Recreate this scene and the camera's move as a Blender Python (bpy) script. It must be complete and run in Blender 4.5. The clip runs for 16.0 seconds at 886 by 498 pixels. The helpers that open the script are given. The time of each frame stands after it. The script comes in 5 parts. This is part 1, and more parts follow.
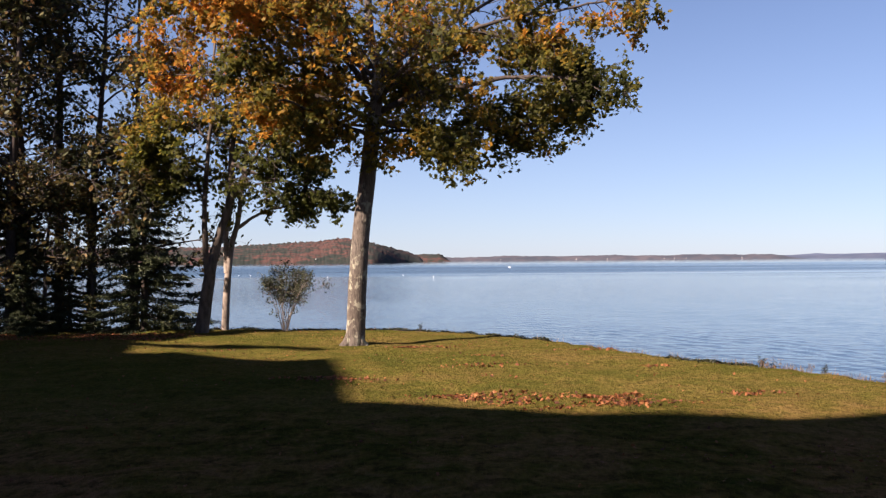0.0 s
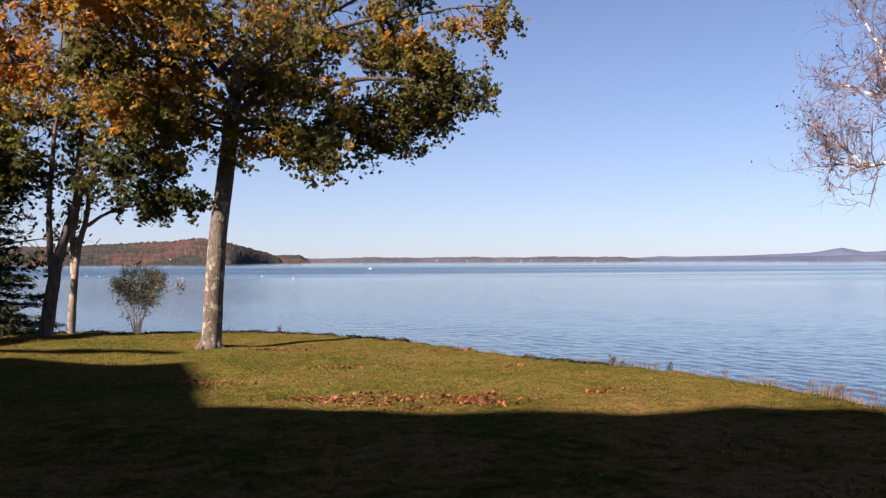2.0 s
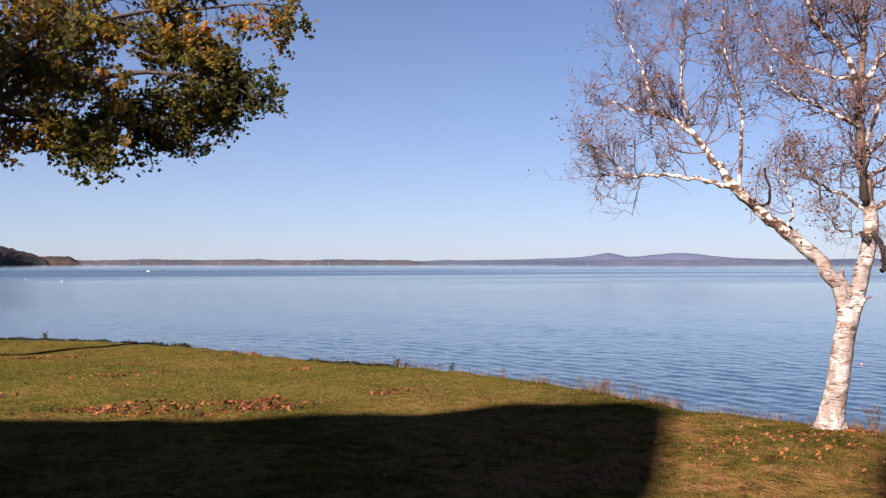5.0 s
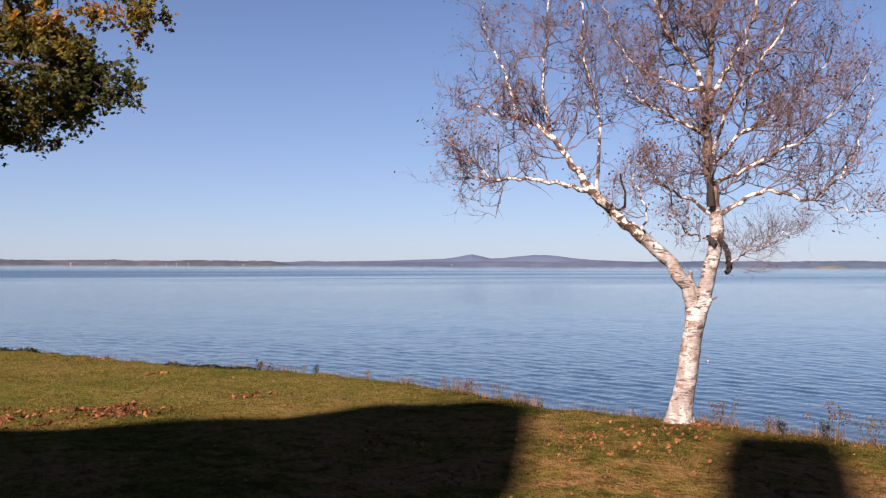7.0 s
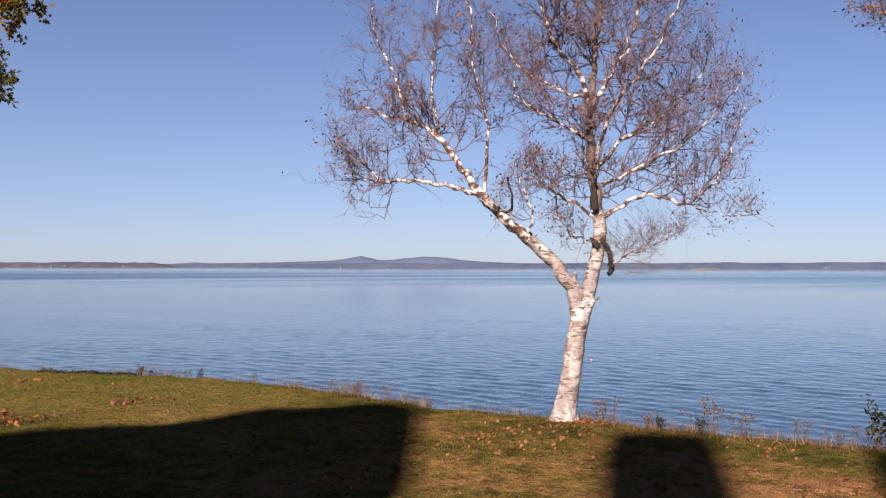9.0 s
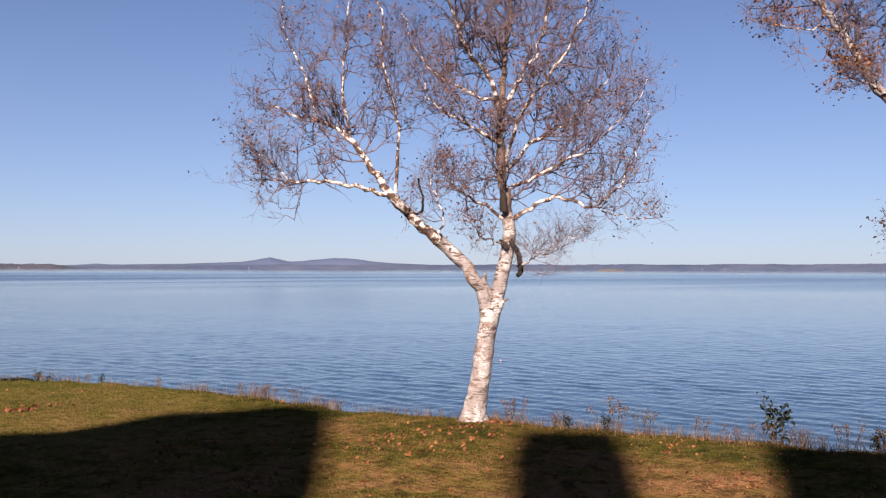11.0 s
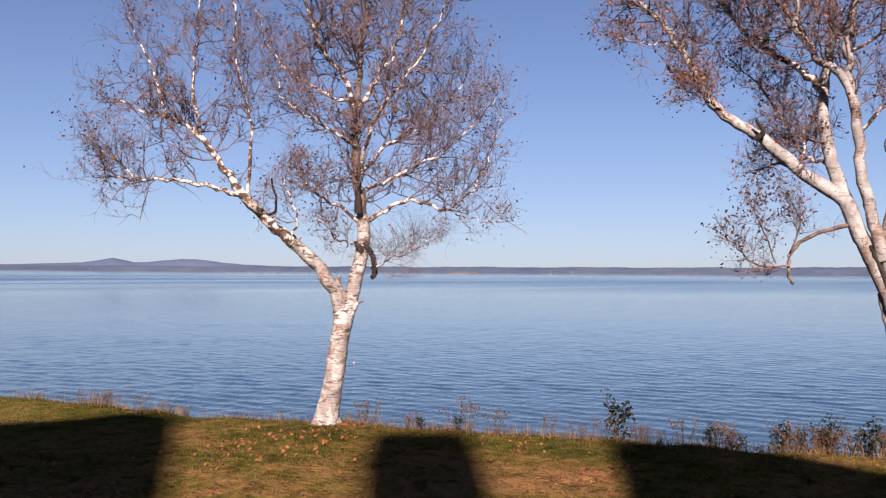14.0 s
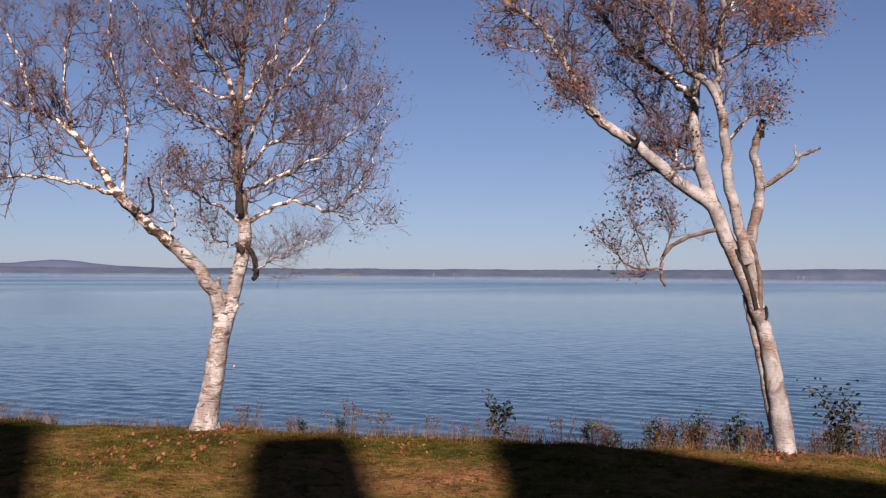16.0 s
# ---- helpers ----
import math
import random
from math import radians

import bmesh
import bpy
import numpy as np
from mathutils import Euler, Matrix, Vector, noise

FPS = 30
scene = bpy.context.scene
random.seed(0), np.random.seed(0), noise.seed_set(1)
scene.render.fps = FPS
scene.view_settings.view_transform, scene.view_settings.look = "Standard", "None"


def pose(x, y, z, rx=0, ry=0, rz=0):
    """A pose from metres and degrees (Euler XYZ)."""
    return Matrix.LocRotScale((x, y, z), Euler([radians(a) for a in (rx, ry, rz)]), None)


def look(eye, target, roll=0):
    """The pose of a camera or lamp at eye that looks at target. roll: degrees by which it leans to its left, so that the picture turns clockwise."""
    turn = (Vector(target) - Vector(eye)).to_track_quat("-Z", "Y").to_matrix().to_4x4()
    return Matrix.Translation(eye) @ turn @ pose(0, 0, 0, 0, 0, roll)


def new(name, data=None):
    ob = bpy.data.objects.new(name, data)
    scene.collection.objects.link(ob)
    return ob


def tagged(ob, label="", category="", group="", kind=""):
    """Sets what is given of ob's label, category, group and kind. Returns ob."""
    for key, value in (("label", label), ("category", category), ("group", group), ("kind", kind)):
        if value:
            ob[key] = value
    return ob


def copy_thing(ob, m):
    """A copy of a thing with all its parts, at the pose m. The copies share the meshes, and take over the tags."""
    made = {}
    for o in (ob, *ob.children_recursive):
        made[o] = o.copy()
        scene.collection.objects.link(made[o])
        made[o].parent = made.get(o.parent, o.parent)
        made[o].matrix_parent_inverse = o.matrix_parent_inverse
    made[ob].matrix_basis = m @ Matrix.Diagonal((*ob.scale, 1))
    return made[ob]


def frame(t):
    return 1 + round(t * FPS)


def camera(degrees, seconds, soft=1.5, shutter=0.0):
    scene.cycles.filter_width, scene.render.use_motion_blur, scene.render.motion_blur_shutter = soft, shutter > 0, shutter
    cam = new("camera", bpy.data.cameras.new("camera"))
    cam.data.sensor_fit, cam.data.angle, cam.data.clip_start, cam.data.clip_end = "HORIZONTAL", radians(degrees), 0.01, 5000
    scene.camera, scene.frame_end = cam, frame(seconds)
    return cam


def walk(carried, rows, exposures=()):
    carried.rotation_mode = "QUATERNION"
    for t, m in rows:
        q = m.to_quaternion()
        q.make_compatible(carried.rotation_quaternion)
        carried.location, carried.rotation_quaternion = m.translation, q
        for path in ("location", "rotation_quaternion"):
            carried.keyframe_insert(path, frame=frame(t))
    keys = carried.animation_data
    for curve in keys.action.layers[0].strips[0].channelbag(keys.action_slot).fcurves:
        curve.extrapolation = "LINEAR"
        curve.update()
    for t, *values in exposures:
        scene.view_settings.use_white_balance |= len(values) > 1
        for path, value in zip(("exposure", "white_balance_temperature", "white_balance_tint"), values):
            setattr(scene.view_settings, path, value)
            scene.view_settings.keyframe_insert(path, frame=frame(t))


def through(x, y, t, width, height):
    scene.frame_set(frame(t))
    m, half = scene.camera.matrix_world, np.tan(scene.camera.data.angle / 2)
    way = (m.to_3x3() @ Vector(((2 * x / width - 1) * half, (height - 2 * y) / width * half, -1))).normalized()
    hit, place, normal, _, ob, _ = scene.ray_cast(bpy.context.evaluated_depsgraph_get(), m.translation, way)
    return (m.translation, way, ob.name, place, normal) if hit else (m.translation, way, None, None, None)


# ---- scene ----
EYE = 2.0      # metres above the lawn
cam = camera(51.7, 16.0, soft=1.3)
# seconds, yaw, pitch, roll: a pan from one spot
PAN = [
    (0.0, -0.00, 0.71, 0.47),
    (0.5, -1.95, 0.72, 0.41),
    (1.0, -4.73, 0.75, 0.36),
    (1.5, -6.91, 0.73, 0.29),
    (2.0, -8.70, 0.74, 0.23),
    (2.5, -11.02, 0.76, 0.16),
    (3.0, -13.08, 0.79, 0.11),
    (3.5, -15.51, 0.81, 0.08),
    (4.0, -17.41, 0.83, 0.06),
    (4.5, -19.53, 0.87, -0.01),
    (5.0, -22.03, 0.90, -0.02),
    (7.5, -32.26, 1.00, -0.28),
    (8.0, -34.01, 1.01, -0.34),
    (8.5, -35.66, 1.07, -0.24),
    (9.0, -37.39, 1.12, -0.14),
    (11.5, -44.40, 1.24, -0.20),
    (12.0, -45.89, 1.25, -0.24),
    (12.5, -47.28, 1.29, -0.32),
    (13.0, -48.96, 1.32, -0.33),
    (13.5, -50.54, 1.34, -0.37),
    (14.0, -52.10, 1.40, -0.39),
    (14.5, -53.78, 1.45, -0.48),
    (15.0, -55.69, 1.49, -0.47),
    (15.5, -57.62, 1.55, -0.48),
    (16.0, -59.38, 1.57, -0.50),
]
walk(cam, [(t, pose(0, 0, EYE, 90 + p, r, y)) for t, y, p, r in PAN],
     [(0.0, 1.98, 5960, 25), (5.0, 1.73, 5800, 25), (9.0, 1.54, 5730, 25), (12.0, 1.56, 5740, 25), (14.6, 1.50, 5720, 25), (15.5, 1.22, 5720, 25), (16.0, 1.15, 5720, 25)])

# ---- light ----
SUN_AZ, SUN_EL = 125.0, 34.0          # degrees, turned left from straight ahead
away = Vector((-math.sin(radians(SUN_AZ + 180)), math.cos(radians(SUN_AZ + 180)), 0))   # where shadows fall
side = Vector((away.y, -away.x, 0))
sun = new("sun", bpy.data.lights.new("sun", "SUN"))
sun.data.energy, sun.data.angle, sun.data.color = 5.0, radians(1.1), (1.0, 0.83, 0.58)
sun_pos = -away * math.cos(radians(SUN_EL)) * 50 + Vector((0, 0, 50 * math.sin(radians(SUN_EL))))
sun.matrix_world = look(sun_pos, (0, 0, 0))
world = bpy.data.worlds.new("clear_sky")
scene.world = world
world.use_nodes = True
wn, wl = world.node_tree.nodes, world.node_tree.links
sky = wn.new("ShaderNodeTexSky")
sky.sky_type, sky.sun_disc = "NISHITA", False
sky.sun_elevation, sky.sun_rotation = radians(SUN_EL), math.atan2(sun_pos.x, sun_pos.y)
sky.air_density, sky.dust_density, sky.ozone_density = 0.85, 0.25, 3.8
sky.altitude = 300
# a pale haze that thins out upwards
up_dir = wn.new("ShaderNodeSeparateXYZ")
wl.new(wn.new("ShaderNodeTexCoord").outputs["Generated"], up_dir.inputs[0])
above = wn.new("ShaderNodeMath")
above.operation, above.use_clamp, above.inputs[0].default_value = "SUBTRACT", True, 1.0
wl.new(up_dir.outputs[2], above.inputs[1])
thick = wn.new("ShaderNodeMath")
thick.operation, thick.inputs[1].default_value = "POWER", 4.0
wl.new(above.outputs[0], thick.inputs[0])
veil = wn.new("ShaderNodeMath")
veil.operation, veil.inputs[1].default_value = "MULTIPLY", 0.46
wl.new(thick.outputs[0], veil.inputs[0])
haze = wn.new("ShaderNodeMix")
haze.data_type = "RGBA"
haze.inputs[7].default_value = (6.7, 7.65, 7.85, 1)
wl.new(veil.outputs[0], haze.inputs[0])
wl.new(sky.outputs[0], haze.inputs[6])
wl.new(haze.outputs[2], wn["Background"].inputs[0])
wn["Background"].inputs[1].default_value = 0.028


# ---- materials ----
class Mat:
    """A node material with one Principled shader and short ways to wire it."""

    def __init__(self, name, rough=0.8, spec=0.3):
        self.m = bpy.data.materials.new(name)
        self.m.use_nodes = True
        self.t = self.m.node_tree
        self.b = self.t.nodes["Principled BSDF"]
        self.b.inputs["Roughness"].default_value = rough
        self.b.inputs["Specular IOR Level"].default_value = spec

    def node(self, kind, **vals):
        n = self.t.nodes.new("ShaderNode" + kind)
        for k, v in vals.items():
            n.inputs[k].default_value = v
        return n

    def link(self, a, b):
        self.t.links.new(a, b)

    def coords(self, scale=(1, 1, 1), where="Object", turn=0.0):
        src = self.node("TexCoord").outputs["Object"] if where == "Object" else self.node("NewGeometry").outputs["Position"]
        mp = self.node("Mapping", Scale=scale, Rotation=(0, 0, turn))
        self.link(src, mp.inputs["Vector"])
        return mp.outputs[0]

    def noise(self, scale, detail=3.0, stretch=(1, 1, 1), where="Object", rough=0.55, turn=0.0, distortion=0.0):
        n = self.node("TexNoise", Scale=scale, Detail=detail, Roughness=rough, Distortion=distortion)
        self.link(self.coords(stretch, where, turn), n.inputs["Vector"])
        return n.outputs[0]

    def ramp(self, fac, stops, constant=False):
        r = self.node("ValToRGB")
        e = r.color_ramp.elements
        while len(e) < len(stops):
            e.new(0.5)
        for el, (p, c) in zip(e, stops):
            el.position, el.color = p, (*c, 1) if len(c) == 3 else c
        r.color_ramp.interpolation = "CONSTANT" if constant else "LINEAR"
        self.link(fac, r.inputs[0])
        return r.outputs[0]

    def math(self, op, a, b=0.0, clamp=False):
        n = self.node("Math")
        n.operation, n.use_clamp = op, clamp
        for i, v in enumerate((a, b)):
            if isinstance(v, (int, float)):
                n.inputs[i].default_value = v
            else:
                self.link(v, n.inputs[i])
        return n.outputs[0]

    def mix(self, fac, a, b, mode="MIX"):
        n = self.node("Mix")
        n.data_type, n.blend_type = "RGBA", mode
        for i, v in ((0, fac), (6, a), (7, b)):
            if isinstance(v, (int, float)):
                n.inputs[i].default_value = v
            elif isinstance(v, tuple):
                n.inputs[i].default_value = (*v, 1)
            else:
                self.link(v, n.inputs[i])
        return n.outputs[2]

    def color(self, c):
        if isinstance(c, tuple):
            self.b.inputs["Base Color"].default_value = (*c, 1)
        else:
            self.link(c, self.b.inputs["Base Color"])
        return self

    def bump(self, height, strength=0.4, distance=0.02):
        n = self.node("Bump", Strength=strength, Distance=distance)
        self.link(height, n.inputs["Height"])
        self.link(n.outputs[0], self.b.inputs["Normal"])
        return self

    def island(self):
        return self.node("NewGeometry").outputs["Random Per Island"]

    def leafy(self, col, through=0.35):
        """Lets light shine through thin leaves."""
        tr = self.node("BsdfTranslucent")
        self.link(col, tr.inputs[0])
        mx = self.node("MixShader", Fac=through)
        self.link(self.b.outputs[0], mx.inputs[1])
        self.link(tr.outputs[0], mx.inputs[2])
        self.link(mx.outputs[0], self.t.nodes["Material Output"].inputs["Surface"])
        return self


def plain_noise_mat(name, dark, light, scale, rough=0.8, bump=0.0, stretch=(1, 1, 1), dist=0.01, where="Object"):
    m = Mat(name, rough)
    f = m.noise(scale, 5.0, stretch, where)
    m.color(m.ramp(f, [(0.3, dark), (0.7, light)]))
    if bump:
        m.bump(f, bump, dist)
    return m.m


def leaf_mat(name, stops, patch=0.6, gradient=(0, 0, 0), lean=0.0, through=0.35, fine=0.45):
    """Leaf colours from a patchy noise, a chance for each leaf and a slow change across the crown."""
    m = Mat(name, 0.6, 0.2)
    f = m.math("MULTIPLY", m.noise(0.75, 3.0), patch)
    f = m.math("ADD", f, m.math("MULTIPLY", m.island(), fine))
    sep = m.node("SeparateXYZ")
    m.link(m.node("TexCoord").outputs["Object"], sep.inputs[0])
    for axis, k in zip("XYZ", gradient):
        if k:
            f = m.math("ADD", f, m.math("MULTIPLY", sep.outputs[axis], k))
    f = m.math("ADD", f, lean, clamp=True)
    col = m.ramp(f, stops)
    m.color(col)
    return m.leafy(col, through).m


def grass_mat(name, blades=False):
    m = Mat(name, 1.0, 0.0)
    big = m.noise(0.30, 3.0, where="World")
    mid = m.noise(1.7, 6.0, where="World", rough=0.68, distortion=0.5)
    fine = m.noise(16.0, 5.0, (1, 0.6, 1), where="World")
    tuft = m.noise(3.6, 6.0, where="World", rough=0.7, distortion=0.4)
    f = m.math("ADD", m.math("MULTIPLY", big, 0.55), m.math("MULTIPLY", mid, 0.45))
    col = m.ramp(f, [(0.37, (0.031, 0.040, 0.008)), (0.45, (0.080, 0.069, 0.013)), (0.515, (0.142, 0.092, 0.026)), (0.60, (0.205, 0.108, 0.047))])
    col = m.mix(m.ramp(tuft, [(0.36, (0.75,) * 3), (0.50, (0, 0, 0))]), col, (0.0286, 0.0218, 0.00756))
    col = m.mix(m.ramp(tuft, [(0.54, (0, 0, 0)), (0.66, (0.5,) * 3)]), col, (0.193, 0.115, 0.0504))
    north = m.node("SeparateXYZ")
    m.link(m.node("NewGeometry").outputs["Position"], north.inputs[0])
    moist = m.math("ADD", m.math("MULTIPLY", north.outputs["Y"], 0.05), m.math("MULTIPLY", big, 0.6))
    col = m.mix(m.ramp(moist, [(0.80, (0, 0, 0)), (1.0, (0.55,) * 3)]), col, (0.078, 0.084, 0.016))
    if blades:
        col = m.mix(m.math("MULTIPLY", m.island(), 0.4), col, (0.176, 0.123, 0.0554))
        m.color(col)
        return m.leafy(col, 0.25).m
    col = m.mix(m.ramp(fine, [(0.35, (0, 0, 0)), (0.65, (1, 1, 1))]), m.mix(0.5, col, (0.0218, 0.0151, 0.00588)), col)
    m.color(col)
    m.bump(m.math("ADD", fine, m.math("MULTIPLY", m.math("ADD", mid, tuft), 2.0)), 0.8, 0.06)
    return m.m


def water_mat():
    m = Mat("sea_water", 0.03, 0.5)
    m.b.inputs["IOR"].default_value = 1.33
    m.color((0.014, 0.034, 0.058))
    turn = radians(56)
    swell = m.noise(0.7, 2.0, (0.42, 1.0, 1), "World", 0.5, turn, 0.3)
    ripple = m.noise(2.0, 2.0, (0.60, 1.0, 1), "World", 0.55, turn + 0.2, 0.3)
    chop = m.noise(5.5, 2.0, (0.55, 1.0, 1), "World", 0.5, turn - 0.15)
    gust = m.noise(0.0045, 4.0, (0.35, 1.6, 1), "World", 0.55, radians(20))
    h = m.math("ADD", m.math("MULTIPLY", swell, 0.55), m.math("MULTIPLY", ripple, 0.34))
    h = m.math("ADD", h, m.math("MULTIPLY", chop, 0.12))
    n = m.node("Bump", Distance=0.60)
    m.link(h, n.inputs["Height"])
    far = m.node("VectorMath")
    far.operation = "LENGTH"
    m.link(m.node("NewGeometry").outputs["Position"], far.inputs[0])
    open_bay = m.ramp(m.math("DIVIDE", far.outputs["Value"], 1000.0), [(0.10, (0, 0, 0)), (0.30, (1, 1, 1))])
    drift = m.math("MULTIPLY", m.math("MULTIPLY", m.math("SUBTRACT", gust, 0.5), 2.4), open_bay)
    lee = m.math("MULTIPLY", m.math("DIVIDE", far.outputs["Value"], 2000.0), m.math("ADD", drift, 1.0))
    calm = m.ramp(lee, [(0.0, (1.0,) * 3), (0.024, (0.75,) * 3), (0.045, (0.40,) * 3), (0.09, (0.22,) * 3), (0.16, (0.50,) * 3), (0.30, (0.60,) * 3), (0.42, (0.40,) * 3), (0.60, (0.12,) * 3), (1.0, (0.10,) * 3)])
    # gusts streak the open bay only; the water near the bank is ruffled evenly, more so to the north
    east = m.node("SeparateXYZ")
    m.link(m.node("NewGeometry").outputs["Position"], east.inputs[0])
    gusty = m.mix(open_bay, (0.9, 0.9, 0.9), m.ramp(gust, [(0.38, (0.35,) * 3), (0.46, (0.75,) * 3), (0.60, (1.0,) * 3)]))
    windward = m.ramp(m.math("DIVIDE", east.outputs["X"], far.outputs["Value"]), [(0.15, (1.0,) * 3), (0.80, (0.68,) * 3)])
    m.link(m.math("MULTIPLY", m.math("MULTIPLY", calm, gusty), m.math("MULTIPLY", windward, m.ramp(m.math("DIVIDE", far.outputs["Value"], 1000.0), [(0.07, (0.30,) * 3), (0.15, (1.0,) * 3)]))), n.inputs["Strength"])
    m.link(n.outputs[0], m.b.inputs["Normal"])
    ruffled = m.ramp(lee, [(0.0, (0.09,) * 3), (0.050, (0.09,) * 3), (0.10, (0.10,) * 3), (0.15, (0.24,) * 3), (0.30, (0.27,) * 3), (0.42, (0.20,) * 3), (0.58, (0.06,) * 3), (1.0, (0.04,) * 3)])
    m.link(m.math("MULTIPLY", m.math("MULTIPLY", ruffled, windward), m.mix(open_bay, (0.8, 0.8, 0.8), m.ramp(gust, [(0.38, (0.40,) * 3), (0.50, (0.85,) * 3), (0.62, (1.05,) * 3)]))), m.b.inputs["Roughness"])
    return m.m


def birch_bark_mat(name, pale, mid, dark_share=0.45, fine_share=0.44, worn=0.55, tall=1.4, collars=False):
    m = Mat(name, 0.7, 0.2)
    lent = m.noise(8.0, 6.0, (0.7, 0.7, 3.0), rough=0.70, distortion=0.9)
    fine = m.noise(16.0, 4.0, (0.7, 0.7, 5.0), rough=0.6, distortion=0.4)
    patch = m.noise(3.0, 6.0, (1, 1, tall), rough=0.68, distortion=1.2)
    tone = m.noise(6.0, 4.0, (1, 1, 0.7))
    white = m.ramp(tone, [(0.42, mid), (0.60, pale)])
    dark = m.ramp(lent, [(dark_share - 0.07, (1, 1, 1)), (dark_share - 0.01, (0, 0, 0))])
    col = m.mix(dark, white, (0.065, 0.044, 0.036))
    col = m.mix(m.ramp(fine, [(fine_share - 0.06, (0.8,) * 3), (fine_share, (0, 0, 0))]), col, (0.13, 0.088, 0.072))
    scar = m.ramp(patch, [(worn, (0, 0, 0)), (worn + 0.05, (0.9,) * 3)])
    col = m.mix(scar, col, m.ramp(fine, [(0.4, (0.085, 0.052, 0.040)), (0.62, (0.24, 0.165, 0.13))]))
    if collars:
        # two dark rings of old wounds low on the stem
        high = m.node("SeparateXYZ")
        m.link(m.node("TexCoord").outputs["Object"], high.inputs[0])
        ring = m.math("DIVIDE", m.math("ADD", high.outputs["Z"], m.math("MULTIPLY", m.math("SUBTRACT", patch, 0.5), 0.9)), 3.0)
        band = m.ramp(ring, [(0.195, (0, 0, 0)), (0.215, (0.75,) * 3), (0.23, (0.75,) * 3), (0.245, (0, 0, 0)), (0.47, (0, 0, 0)), (0.49, (0.8,) * 3), (0.52, (0.8,) * 3), (0.54, (0, 0, 0))])
        col = m.mix(band, col, (0.105, 0.078, 0.066))
    m.color(col)
    m.bump(m.math("ADD", lent, m.math("MULTIPLY", patch, 1.5)), 0.7, 0.02)
    return m.m


def limb_mat():
    """Branch bark, pale where it still peels and brown elsewhere."""
    m = Mat("mottled_limb_bark", 0.75, 0.2)
    f = m.noise(9.0, 5.0, (1, 1, 1.2), rough=0.68)
    m.color(m.ramp(f, [(0.44, (0.045, 0.027, 0.021)), (0.50, (0.14, 0.088, 0.065)), (0.56, (0.55, 0.49, 0.45))]))
    m.bump(f, 0.5, 0.01)
    return m.m


def maple_bark_mat():
    m = Mat("maple_bark", 0.9, 0.2)
    ridge = m.noise(17.0, 5.0, (1.5, 1.5, 0.38), distortion=0.9)
    stain = m.noise(1.4, 3.0, (1, 1, 0.7))
    col = m.ramp(ridge, [(0.35, (0.0493, 0.0408, 0.0357)), (0.52, (0.104, 0.0867, 0.0731)), (0.7, (0.149, 0.128, 0.109))])
    col = m.mix(m.ramp(stain, [(0.42, (0.45,) * 3), (0.60, (0, 0, 0))]), col, (0.051, 0.0382, 0.0306))
    lichen = m.noise(4.6, 4.0, (1, 1, 0.75), rough=0.65)
    col = m.mix(m.ramp(lichen, [(0.535, (0, 0, 0)), (0.60, (0.85,) * 3)]), col, (0.238, 0.225, 0.17))
    m.color(col)
    m.bump(ridge, 0.9, 0.03)
    return m.m


